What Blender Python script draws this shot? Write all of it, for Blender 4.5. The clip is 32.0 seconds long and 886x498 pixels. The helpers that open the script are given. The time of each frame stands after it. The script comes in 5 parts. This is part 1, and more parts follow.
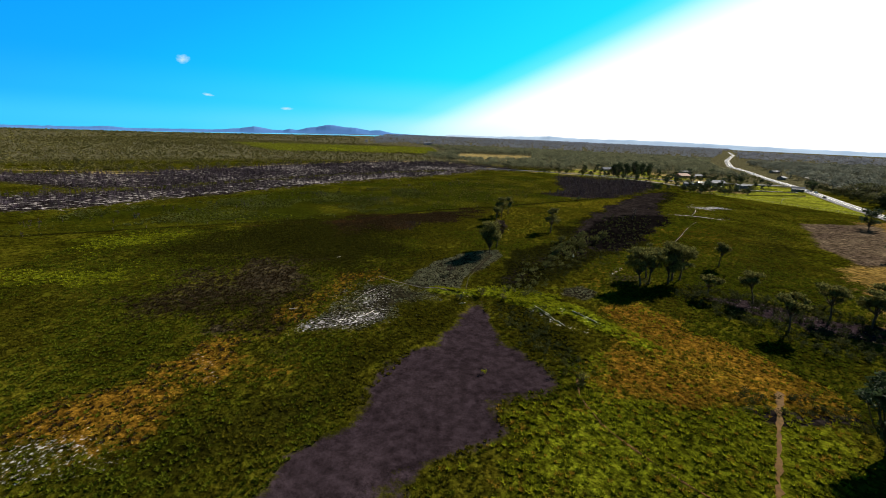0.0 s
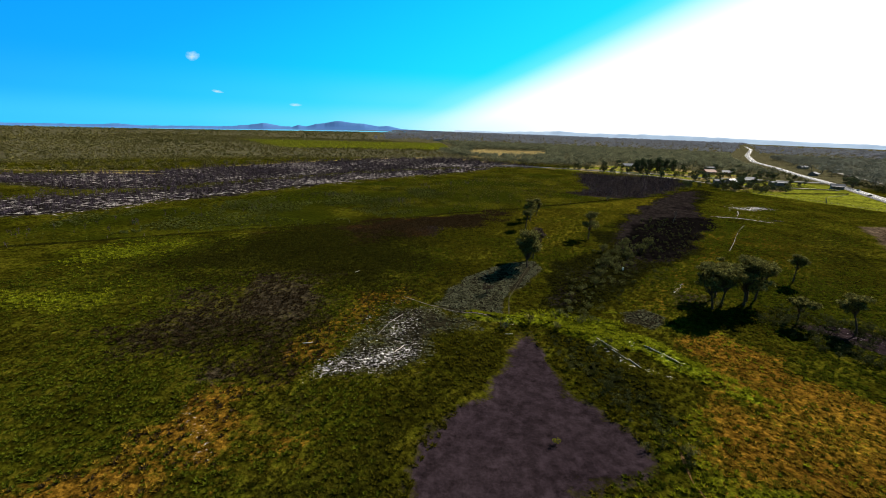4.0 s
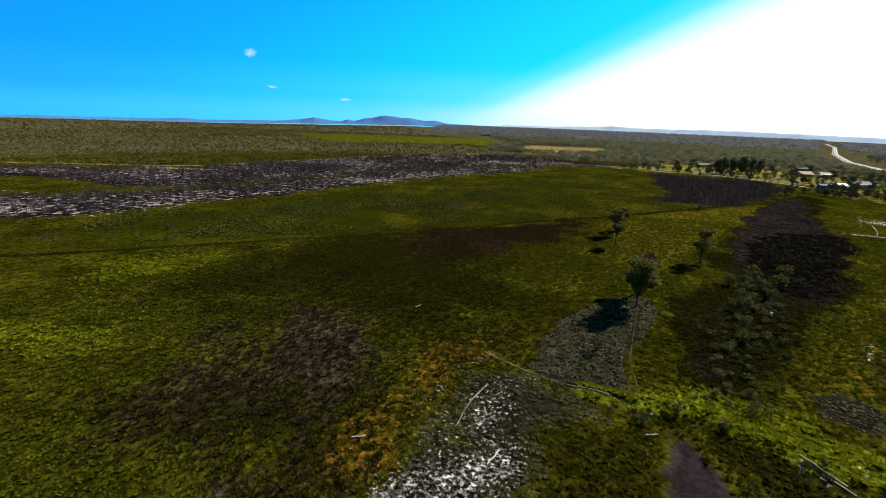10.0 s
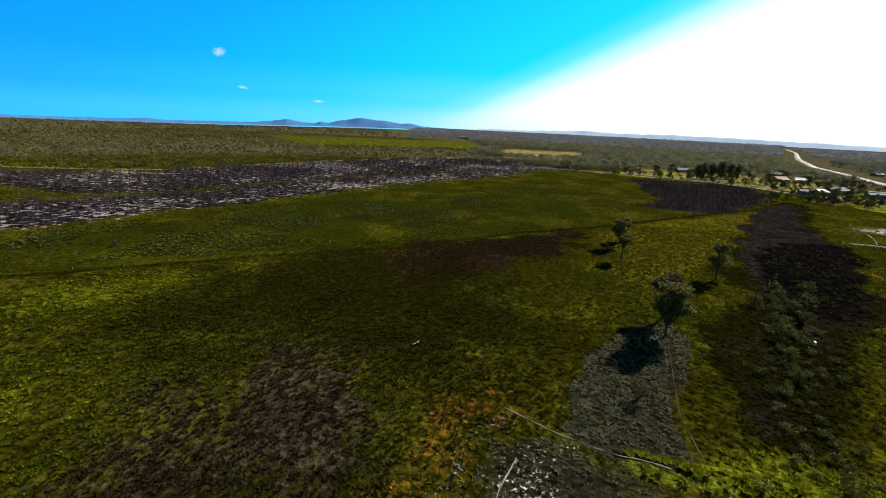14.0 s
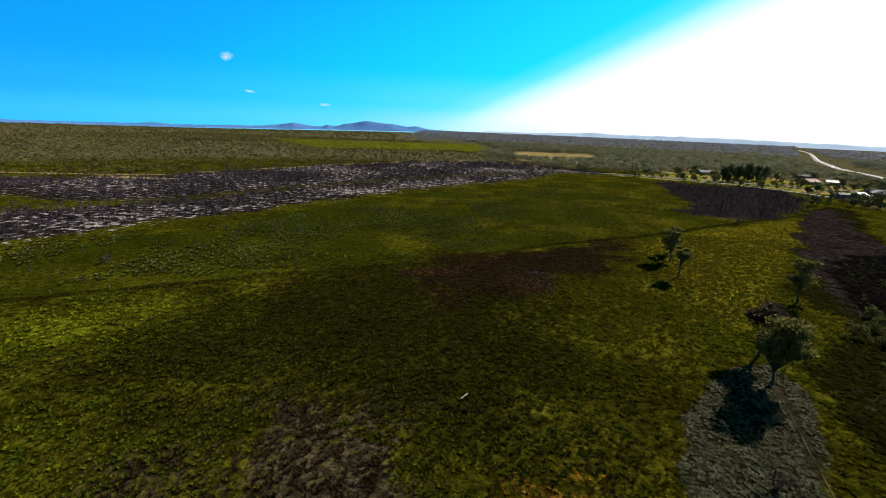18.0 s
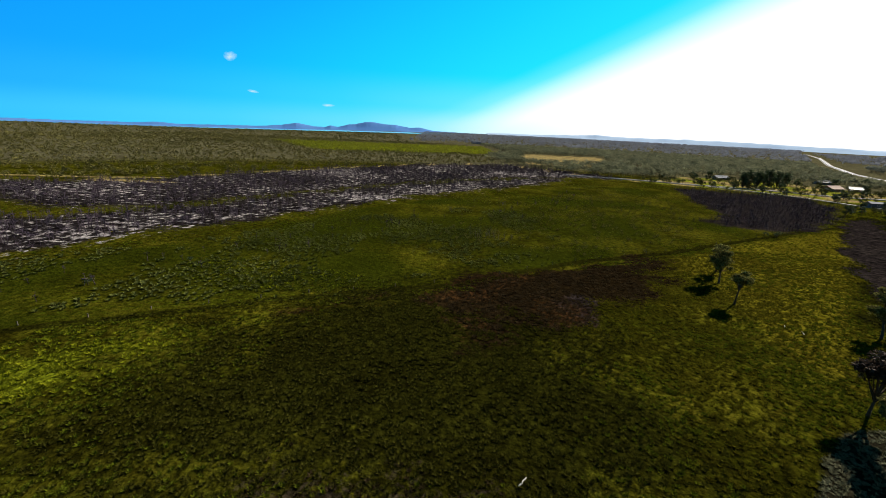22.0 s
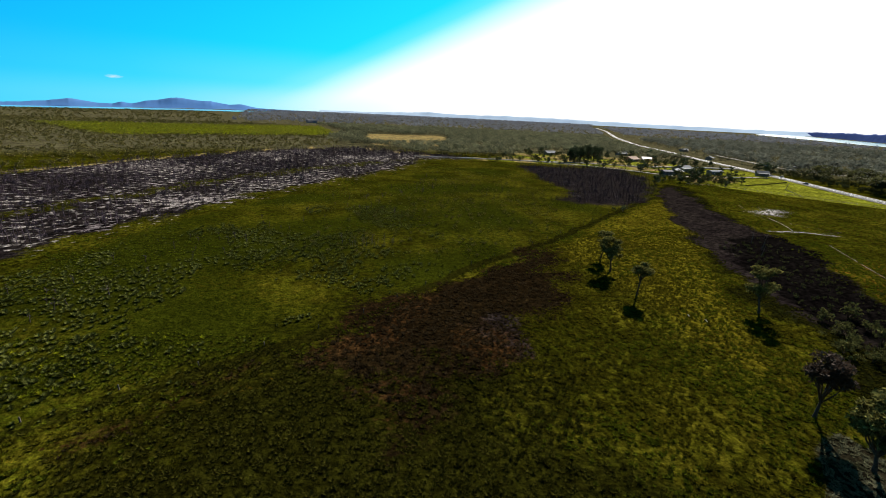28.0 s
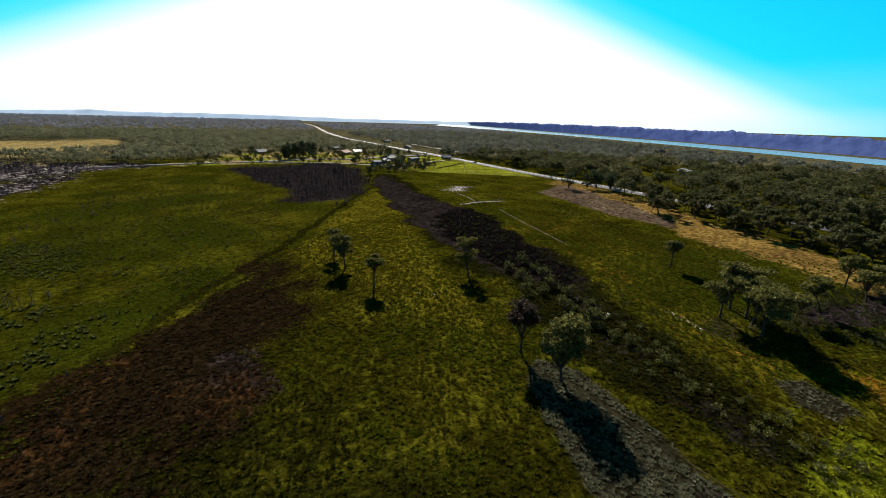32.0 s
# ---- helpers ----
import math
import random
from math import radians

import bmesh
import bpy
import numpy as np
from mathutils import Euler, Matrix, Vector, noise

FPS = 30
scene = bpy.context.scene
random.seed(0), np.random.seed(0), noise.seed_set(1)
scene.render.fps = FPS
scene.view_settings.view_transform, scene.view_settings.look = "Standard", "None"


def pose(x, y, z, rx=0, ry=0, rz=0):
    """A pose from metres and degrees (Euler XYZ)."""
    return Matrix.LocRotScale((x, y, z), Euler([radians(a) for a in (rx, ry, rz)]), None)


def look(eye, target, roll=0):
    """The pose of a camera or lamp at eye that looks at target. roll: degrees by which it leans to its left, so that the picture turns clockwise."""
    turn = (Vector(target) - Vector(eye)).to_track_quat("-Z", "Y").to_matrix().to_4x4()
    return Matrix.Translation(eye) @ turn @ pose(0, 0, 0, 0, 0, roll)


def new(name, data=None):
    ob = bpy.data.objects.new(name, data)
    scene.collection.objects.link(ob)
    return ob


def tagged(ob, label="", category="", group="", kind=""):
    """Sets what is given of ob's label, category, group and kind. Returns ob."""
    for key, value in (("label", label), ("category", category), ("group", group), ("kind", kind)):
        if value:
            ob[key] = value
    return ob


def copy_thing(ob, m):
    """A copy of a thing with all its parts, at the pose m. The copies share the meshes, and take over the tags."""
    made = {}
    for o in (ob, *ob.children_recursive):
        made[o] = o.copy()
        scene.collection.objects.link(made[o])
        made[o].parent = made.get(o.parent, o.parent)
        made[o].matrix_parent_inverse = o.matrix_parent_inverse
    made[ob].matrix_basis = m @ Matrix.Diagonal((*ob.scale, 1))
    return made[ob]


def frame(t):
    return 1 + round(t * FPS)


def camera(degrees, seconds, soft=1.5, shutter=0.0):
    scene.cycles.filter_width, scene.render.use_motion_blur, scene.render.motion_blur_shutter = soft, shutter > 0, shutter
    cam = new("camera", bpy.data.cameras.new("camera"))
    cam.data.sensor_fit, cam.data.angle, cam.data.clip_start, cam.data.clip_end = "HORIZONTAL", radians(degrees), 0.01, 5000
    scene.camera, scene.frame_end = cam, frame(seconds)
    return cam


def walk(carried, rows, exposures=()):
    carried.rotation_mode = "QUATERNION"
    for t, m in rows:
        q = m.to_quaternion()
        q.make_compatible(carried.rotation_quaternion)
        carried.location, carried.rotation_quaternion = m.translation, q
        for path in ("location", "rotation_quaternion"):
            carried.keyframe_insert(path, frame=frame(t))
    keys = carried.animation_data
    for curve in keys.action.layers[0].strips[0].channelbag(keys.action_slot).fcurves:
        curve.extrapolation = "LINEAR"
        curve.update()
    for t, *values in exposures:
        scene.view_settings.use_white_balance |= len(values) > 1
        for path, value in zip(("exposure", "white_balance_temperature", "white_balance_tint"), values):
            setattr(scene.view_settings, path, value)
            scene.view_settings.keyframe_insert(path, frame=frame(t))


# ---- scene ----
PATH = [
    (0, (0.00, 0.00, 42.36), (0.44, 96.34, 15.57), 2.34),
    (1, (-1.82, 4.00, 42.61), (-0.79, 100.31, 15.70), 2.29),
    (2, (-3.77, 9.15, 42.60), (-3.51, 105.38, 15.41), 2.11),
    (3, (-5.53, 14.26, 42.35), (-6.67, 110.43, 14.97), 1.97),
    (3.5, (-6.52, 16.58, 42.32), (-7.87, 112.69, 14.72), 1.95),
    (5.5, (-9.63, 24.74, 42.45), (-11.52, 120.64, 14.17), 2.14),
    (6, (-10.10, 27.20, 42.24), (-12.08, 123.10, 13.95), 2.02),
    (7, (-12.31, 31.67, 41.96), (-14.79, 127.67, 14.09), 2.16),
    (8, (-14.58, 38.28, 41.81), (-19.77, 134.04, 13.49), 2.39),
    (8.5, (-15.61, 40.72, 42.30), (-24.95, 136.03, 13.52), 2.11),
    (9, (-17.20, 41.63, 42.94), (-30.05, 136.39, 13.68), 1.85),
    (9.5, (-17.85, 44.75, 42.53), (-31.01, 139.41, 13.08), 1.59),
    (10, (-18.79, 47.36, 42.05), (-30.16, 142.29, 12.74), 2.12),
    (11, (-20.68, 51.40, 41.34), (-28.51, 147.01, 13.08), 2.59),
    (12, (-22.02, 54.93, 41.39), (-27.78, 150.72, 13.27), 2.69),
    (13, (-23.81, 58.77, 41.33), (-28.69, 154.63, 13.27), 2.78),
    (14, (-25.97, 63.09, 41.51), (-31.66, 158.80, 13.08), 2.66),
    (14.5, (-26.88, 65.65, 41.30), (-32.54, 161.29, 12.67), 2.56),
    (16.5, (-31.95, 73.12, 41.16), (-36.97, 168.69, 12.17), 2.50),
    (17, (-33.07, 75.53, 40.57), (-38.59, 171.17, 11.91), 2.48),
    (18, (-34.87, 80.07, 40.14), (-41.94, 175.84, 12.25), 2.33),
    (19, (-37.14, 83.86, 39.78), (-44.46, 179.78, 12.49), 2.40),
    (20, (-38.68, 86.67, 40.59), (-46.05, 182.59, 13.29), 2.69),
    (21, (-40.74, 89.91, 41.17), (-47.96, 185.74, 13.54), 2.66),
    (22, (-42.59, 94.41, 40.96), (-50.07, 190.22, 13.32), 2.72),
    (23, (-44.80, 98.94, 40.89), (-52.62, 194.76, 13.36), 2.75),
    (24, (-46.96, 103.44, 41.09), (-55.03, 199.25, 13.60), 2.94),
    (24.5, (-48.00, 106.07, 41.11), (-56.25, 201.84, 13.57), 2.83),
    (26.5, (-53.42, 113.69, 43.37), (-52.23, 209.23, 13.85), 2.94),
    (27, (-52.68, 117.74, 43.01), (-43.33, 212.58, 12.72), 2.86),
    (27.5, (-52.16, 120.50, 42.82), (-33.58, 213.82, 12.05), 2.72),
    (28, (-51.83, 121.78, 43.12), (-23.78, 212.67, 12.27), 2.61),
    (28.5, (-51.85, 122.00, 43.26), (-14.81, 209.67, 12.57), 2.91),
    (29, (-51.44, 122.12, 43.28), (-6.08, 205.91, 12.94), 2.74),
    (30, (-51.06, 122.09, 43.69), (8.09, 196.81, 13.39), 2.95),
    (31, (-49.57, 123.63, 43.46), (20.32, 188.62, 13.60), 2.23),
    (32, (-46.21, 126.80, 43.37), (30.79, 183.33, 13.79), 1.54),
]
cam = camera(93.4, 32.0, 0.7)
walk(cam, [(t, look(eye, target, roll)) for t, eye, target, roll in PATH])
scene.view_settings.exposure = 1.2

# ---- sky and sun ----
SUN_AZ, SUN_EL = 46.0, 32.0  # degrees clockwise from +y, and above the horizon
world = bpy.data.worlds.new("sky")
scene.world = world
world.use_nodes = True
wn = world.node_tree
sky = wn.nodes.new("ShaderNodeTexSky")
sky.sky_type = "NISHITA"
sky.sun_disc = False
sky.sun_elevation, sky.sun_rotation = radians(SUN_EL), radians(SUN_AZ)
sky.altitude, sky.air_density, sky.dust_density, sky.ozone_density = 0, 1.0, 0.6, 6.0
_e, _a = radians(SUN_EL), radians(SUN_AZ)
SUN_DIR = Vector((math.cos(_e) * math.sin(_a), math.cos(_e) * math.cos(_a), math.sin(_e)))
spot = wn.nodes.new("ShaderNodeTexCoord")
parted = wn.nodes.new("ShaderNodeSeparateXYZ")
wn.links.new(spot.outputs["Generated"], parted.inputs[0])
near_sun = wn.nodes.new("ShaderNodeVectorMath")
near_sun.operation = "DOT_PRODUCT"
near_sun.inputs[1].default_value = SUN_DIR
wn.links.new(spot.outputs["Generated"], near_sun.inputs[0])


def sky_math(op, a, b=None, c=None):
    t = wn.nodes.new("ShaderNodeMath")
    t.operation = op
    for k, v in enumerate((a, b, c)):
        if isinstance(v, (int, float)):
            t.inputs[k].default_value = v
        elif v is not None:
            wn.links.new(v, t.inputs[k])
    return t.outputs[0]


def sky_ramp(fac, stops, ease="LINEAR"):
    t = wn.nodes.new("ShaderNodeValToRGB")
    t.color_ramp.interpolation = ease
    el = t.color_ramp.elements
    el[0].position, el[0].color = stops[0][0], (*stops[0][1], 1)
    el[1].position, el[1].color = stops[-1][0], (*stops[-1][1], 1)
    for place, tint in stops[1:-1]:
        el.new(place).color = (*tint, 1)
    wn.links.new(fac, t.inputs[0])
    return t.outputs[0]


def sky_mix(fac, a, b, how="MIX"):
    t = wn.nodes.new("ShaderNodeMix")
    t.data_type, t.blend_type = "RGBA", how
    for k, v in ((0, fac), (6, a), (7, b)):
        if isinstance(v, (int, float)):
            t.inputs[k].default_value = v
        elif isinstance(v, tuple):
            t.inputs[k].default_value = (*v, 1)
        else:
            wn.links.new(v, t.inputs[k])
    return t.outputs[2]


# the aureole: degrees from the sun, spread out along the hazy horizon
height_deg = sky_math("MULTIPLY", sky_math("ARCSINE", parted.outputs["Z"]), 57.2958)
low_deg = sky_math("MINIMUM", sky_math("MAXIMUM", height_deg, 0.0), 18.0)
from_sun = sky_math("MULTIPLY", sky_math("ARCCOSINE", near_sun.outputs["Value"]), 57.2958)
reach = sky_math("MULTIPLY_ADD", low_deg, 2.3, from_sun)
air = sky_ramp(sky_math("DIVIDE", reach, 180.0), [(0.0, (9.2, 9.2, 9.2)), (0.294, (9.2, 9.2, 9.2)), (0.311, (5.2, 8.8, 9.1)), (0.327, (1.0, 7.4, 9.0)), (0.346, (0.02, 6.6, 9.0)), (0.42, (0.0, 5.5, 9.0)), (0.54, (0.0, 3.6, 8.9)), (0.61, (0.0, 3.0, 8.4)), (0.74, (0.4, 1.6, 2.8)), (1.0, (0.6, 1.3, 2.0))])
# haze along the horizon, whiter towards the sun
haze_low = sky_ramp(sky_math("DIVIDE", height_deg, 7.0), [(0.0, (0.75, 0.75, 0.75)), (0.4, (0.16, 0.16, 0.16)), (1.0, (0, 0, 0))], "EASE")
haze_tint = sky_ramp(sky_math("DIVIDE", from_sun, 180.0), [(0.24, (9.0, 9.2, 9.2)), (0.31, (4.6, 8.0, 9.2)), (0.37, (1.6, 6.8, 9.1)), (0.44, (0.7, 6.0, 9.0)), (0.6, (0.15, 4.6, 8.6)), (0.8, (0.8, 2.6, 3.6))])
air = sky_mix(haze_low, air, haze_tint)
# the clear sky darkens towards the zenith, and round the sun keeps its glare
zenith = sky_ramp(sky_math("DIVIDE", height_deg, 90.0), [(0.0, (1, 1, 1)), (0.17, (1, 1, 1)), (0.42, (0.22, 0.22, 0.22)), (1.0, (0.12, 0.12, 0.12))], "EASE")
air = sky_mix(1.0, air, zenith, "MULTIPLY")
air = sky_mix(0.03, air, sky.outputs[0])
wn.links.new(air, wn.nodes["Background"].inputs[0])
wn.nodes["Background"].inputs[1].default_value = 0.052
sun = new("sun", bpy.data.lights.new("sun", "SUN"))
sun.data.energy, sun.data.angle, sun.data.color = 5.0, radians(0.53), (1.0, 0.93, 0.82)
sun.matrix_world = look(SUN_DIR * 100, (0, 0, 0))

# ---- materials ----
rng = np.random.default_rng(7)


def material(name, base, base2=None, scale=1.0, rough=0.9, bump=0.0, bump_scale=20.0, metal=0.0, spec=0.08, island=0.0, obj=0.0, transl=0.0, coord="Object"):
    """Two-tone noise material. island / obj: spread of brightness from piece to piece."""
    m = bpy.data.materials.new(name)
    m.use_nodes = True
    nt = m.node_tree
    n, l = nt.nodes, nt.links
    b = n["Principled BSDF"]
    b.inputs["Roughness"].default_value = rough
    b.inputs["Metallic"].default_value = metal
    b.inputs["Specular IOR Level"].default_value = spec
    co = n.new("ShaderNodeTexCoord")
    tex = n.new("ShaderNodeTexNoise")
    tex.inputs["Scale"].default_value = scale
    tex.inputs["Detail"].default_value = 6
    tex.inputs["Roughness"].default_value = 0.65
    l.new(co.outputs[coord], tex.inputs["Vector"])
    ramp = n.new("ShaderNodeValToRGB")
    ramp.color_ramp.elements[0].position, ramp.color_ramp.elements[1].position = 0.32, 0.68
    ramp.color_ramp.elements[0].color = (*base, 1)
    ramp.color_ramp.elements[1].color = (*(base2 or [q * 1.35 for q in base]), 1)
    l.new(tex.outputs["Fac"], ramp.inputs["Fac"])
    out = ramp.outputs["Color"]
    if island or obj:
        hsv = n.new("ShaderNodeHueSaturation")
        src = n.new("ShaderNodeNewGeometry").outputs["Random Per Island"] if island else n.new("ShaderNodeObjectInfo").outputs["Random"]
        mr = n.new("ShaderNodeMapRange")
        k = island or obj
        mr.inputs["To Min"].default_value, mr.inputs["To Max"].default_value = 1 - k, 1 + k
        l.new(src, mr.inputs["Value"])
        l.new(mr.outputs[0], hsv.inputs["Value"])
        l.new(out, hsv.inputs["Color"])
        out = hsv.outputs["Color"]
    l.new(out, b.inputs["Base Color"])
    if transl:
        tr = n.new("ShaderNodeBsdfTranslucent")
        mx = n.new("ShaderNodeMixShader")
        mx.inputs[0].default_value = transl
        l.new(out, tr.inputs["Color"])
        l.new(b.outputs[0], mx.inputs[1])
        l.new(tr.outputs[0], mx.inputs[2])
        l.new(mx.outputs[0], n["Material Output"].inputs["Surface"])
    if bump:
        t2 = n.new("ShaderNodeTexNoise")
        t2.inputs["Scale"].default_value = bump_scale
        t2.inputs["Detail"].default_value = 4
        l.new(co.outputs[coord], t2.inputs["Vector"])
        bp = n.new("ShaderNodeBump")
        bp.inputs["Strength"].default_value = min(1.0, bump)
        bp.inputs["Distance"].default_value = 0.5 / bump_scale
        l.new(t2.outputs["Fac"], bp.inputs["Height"])
        l.new(bp.outputs[0], b.inputs["Normal"])
    return m


BARK = material("paperbark", (0.045, 0.032, 0.020), (0.105, 0.077, 0.05), 3.0, 0.95, 0.6, 12)
LEAF = material("paperbark_leaves", (0.030, 0.030, 0.008), (0.215, 0.20, 0.06), 1.3, 0.9, spec=0.0, island=0.6, transl=0.22)
LEAF_DARK = material("casuarina_leaves", (0.020, 0.032, 0.014), (0.040, 0.055, 0.022), 0.8, 0.8, island=0.45, transl=0.3)
LEAF_FOREST = material("forest_leaves", (0.030, 0.033, 0.010), (0.092, 0.092, 0.030), 0.10, 0.8, island=0.5, transl=0.32)
# distant and middle woods: haze put into the leaf colour as blue and grey
LEAF_FAR = material("hazed_far_leaves", (0.095, 0.100, 0.120), (0.17, 0.178, 0.205), 0.01, 0.9, spec=0.0, island=0.08, transl=0.45)
LEAF_MID = material("hazed_mid_leaves", (0.062, 0.068, 0.054), (0.165, 0.168, 0.13), 0.02, 0.85, spec=0.0, island=0.5, transl=0.35)
LEAF_RED = material("russet_leaves", (0.028, 0.02, 0.014), (0.07, 0.048, 0.034), 0.8, 0.85, island=0.4, transl=0.2)
CHAR = material("charred_wood", (0.02, 0.0145, 0.02), (0.062, 0.045, 0.058), 0.5, 0.95, island=0.4)


# ---- mesh helpers ----
def mesh_arrays(name, v, tris):
    """A mesh from arrays of points and triangles."""
    me = bpy.data.meshes.new(name)
    v, tris = np.asarray(v, np.float32), np.asarray(tris, np.int32)
    me.vertices.add(len(v))
    me.vertices.foreach_set("co", v.ravel())
    me.loops.add(tris.size)
    me.loops.foreach_set("vertex_index", tris.ravel())
    me.polygons.add(len(tris))
    me.polygons.foreach_set("loop_start", np.arange(0, tris.size, tris.shape[1], dtype=np.int32))
    me.polygons.foreach_set("loop_total", np.full(len(tris), tris.shape[1], np.int32))
    me.update(calc_edges=True)
    return me


def part(name, bm, mat, parent=None, label="", smooth=False):
    """Links a bmesh or a mesh as one object, under parent where there is one."""
    if isinstance(bm, bmesh.types.BMesh):
        me = bpy.data.meshes.new(name)
        bm.to_mesh(me)
        bm.free()
    else:
        me = bm
    if mat and not me.materials:
        me.materials.append(mat)
    if smooth:
        me.shade_smooth()
    ob = new(name, me)
    if parent:
        ob.parent = parent
    if label:
        tagged(ob, label)
    return ob


def box(bm, x0, y0, z0, x1, y1, z1, bevel=0.0):
    r = bmesh.ops.create_cube(bm, size=1, matrix=Matrix.Translation(((x0 + x1) / 2, (y0 + y1) / 2, (z0 + z1) / 2)) @ Matrix.Diagonal((x1 - x0, y1 - y0, z1 - z0, 1)))
    if bevel:
        bmesh.ops.bevel(bm, geom=list({e for v in r["verts"] for e in v.link_edges}), offset=bevel, segments=1, affect="EDGES")
    return bm


def tube(points, radii, sides=7):
    """Points and quads of a tapered tube along a line, with its tip closed to a point."""
    pts = np.array(points, float)
    v, f = [], []
    for i, p in enumerate(pts):
        d = pts[min(i + 1, len(pts) - 1)] - pts[max(i - 1, 0)]
        d /= np.linalg.norm(d)
        a = np.cross(d, (0.3, 1, 0.1))
        a /= np.linalg.norm(a)
        b = np.cross(d, a)
        for k in range(sides):
            w = 2 * math.pi * k / sides
            v.append(p + radii[i] * (math.cos(w) * a + math.sin(w) * b))
    for i in range(len(pts) - 1):
        for k in range(sides):
            a, b = i * sides + k, i * sides + (k + 1) % sides
            f += [(a, b, b + sides), (a, b + sides, a + sides)]
    return np.array(v), np.array(f)


def joined(pieces):
    """One pair of arrays out of several."""
    v, f, n = [], [], 0
    for a, b in pieces:
        v.append(a)
        f.append(b + n)
        n += len(a)
    return np.concatenate(v), np.concatenate(f)


def leaves(centre, radii, count, size, r, flat=0.0):
    """A clump of loose leaf triangles in an ellipsoid, thicker towards its outside."""
    d = r.normal(size=(count, 3))
    d /= np.linalg.norm(d, axis=1)[:, None]
    p = np.array(centre) + d * (0.35 + 0.65 * r.random((count, 1)) ** 0.6) * np.array(radii)
    a = r.normal(size=(count, 3))
    b = r.normal(size=(count, 3))
    a[:, 2] *= 1 - flat
    b[:, 2] *= 1 - flat
    a /= np.linalg.norm(a, axis=1)[:, None]
    b /= np.linalg.norm(b, axis=1)[:, None]
    s = size * (0.6 + 0.8 * r.random((count, 1)))
    v = np.stack([p - a * s * 0.6, p + a * s * 0.6, p + b * s], 1).reshape(-1, 3)
    return v, np.arange(3 * count).reshape(-1, 3)


def scatter(templates, x, y, z, scale, turn, pick):
    """All copies of the template pieces at the places given, as one pair of arrays."""
    vs, fs, n = [], [], 0
    for k, (tv, tf) in enumerate(templates):
        m = pick == k
        c = int(m.sum())
        if not c:
            continue
        co, si = np.cos(turn[m])[:, None], np.sin(turn[m])[:, None]
        s = scale[m][:, None]
        vx = x[m][:, None] + s * (tv[:, 0] * co - tv[:, 1] * si)
        vy = y[m][:, None] + s * (tv[:, 0] * si + tv[:, 1] * co)
        vz = z[m][:, None] + s * tv[:, 2]
        vs.append(np.stack([vx, vy, vz], -1).reshape(-1, 3))
        fs.append((tf[None] + (np.arange(c) * len(tv))[:, None, None]).reshape(-1, tf.shape[1]) + n)
        n += c * len(tv)
    return np.concatenate(vs), np.concatenate(fs)


def value_noise(x, y, size, seed=0):
    """Smooth random values from 0 to 1 with lumps of that size in metres."""
    x, y = np.asarray(x) / size, np.asarray(y) / size
    i, j = np.floor(x), np.floor(y)
    u, v = x - i, y - j
    u, v = u * u * (3 - 2 * u), v * v * (3 - 2 * v)

    def h(a, b):
        q = np.sin(a * 127.1 + b * 311.7 + seed * 74.7) * 43758.5453
        return q - np.floor(q)

    return (h(i, j) * (1 - u) + h(i + 1, j) * u) * (1 - v) + (h(i, j + 1) * (1 - u) + h(i + 1, j + 1) * u) * v


def inside(x, y, poly, soft=4.0, wobble=4.0, seed=1):
    """How far a place lies inside an outline: 1 well inside, 0 outside, with an uneven soft edge."""
    x, y = np.asarray(x, float), np.asarray(y, float)
    x = x + wobble * 2 * (value_noise(x, y, 9, seed) - 0.5) + wobble * (value_noise(x, y, 3.5, seed + 5) - 0.5)
    y = y + wobble * 2 * (value_noise(x, y, 9, seed + 2) - 0.5) + wobble * (value_noise(x, y, 3.5, seed + 7) - 0.5)
    odd = np.zeros(x.shape, bool)
    dist = np.full(x.shape, 1e9)
    for (ax, ay), (bx, by) in zip(poly, poly[1:] + poly[:1]):
        cross = (ay > y) != (by > y)
        odd ^= cross & (x < (bx - ax) * (y - ay) / ((by - ay) or 1e-9) + ax)
        t = np.clip(((x - ax) * (bx - ax) + (y - ay) * (by - ay)) / ((bx - ax) ** 2 + (by - ay) ** 2 + 1e-9), 0, 1)
        dist = np.minimum(dist, np.hypot(x - ax - t * (bx - ax), y - ay - t * (by - ay)))
    return np.clip(0.5 + np.where(odd, dist, -dist) / (2 * soft), 0, 1)


def along(x, y, line, width, soft=1.0, wobble=1.0, seed=1):
    """1 on a strip of that width along a line."""
    x, y = np.asarray(x, float), np.asarray(y, float)
    x = x + wobble * 2 * (value_noise(x, y, 7, seed) - 0.5)
    y = y + wobble * 2 * (value_noise(x, y, 7, seed + 2) - 0.5)
    dist = np.full(x.shape, 1e9)
    for (ax, ay), (bx, by) in zip(line, line[1:]):
        t = np.clip(((x - ax) * (bx - ax) + (y - ay) * (by - ay)) / ((bx - ax) ** 2 + (by - ay) ** 2 + 1e-9), 0, 1)
        dist = np.minimum(dist, np.hypot(x - ax - t * (bx - ax), y - ay - t * (by - ay)))
    return np.clip(0.5 + (width / 2 - dist) / (2 * soft), 0, 1)


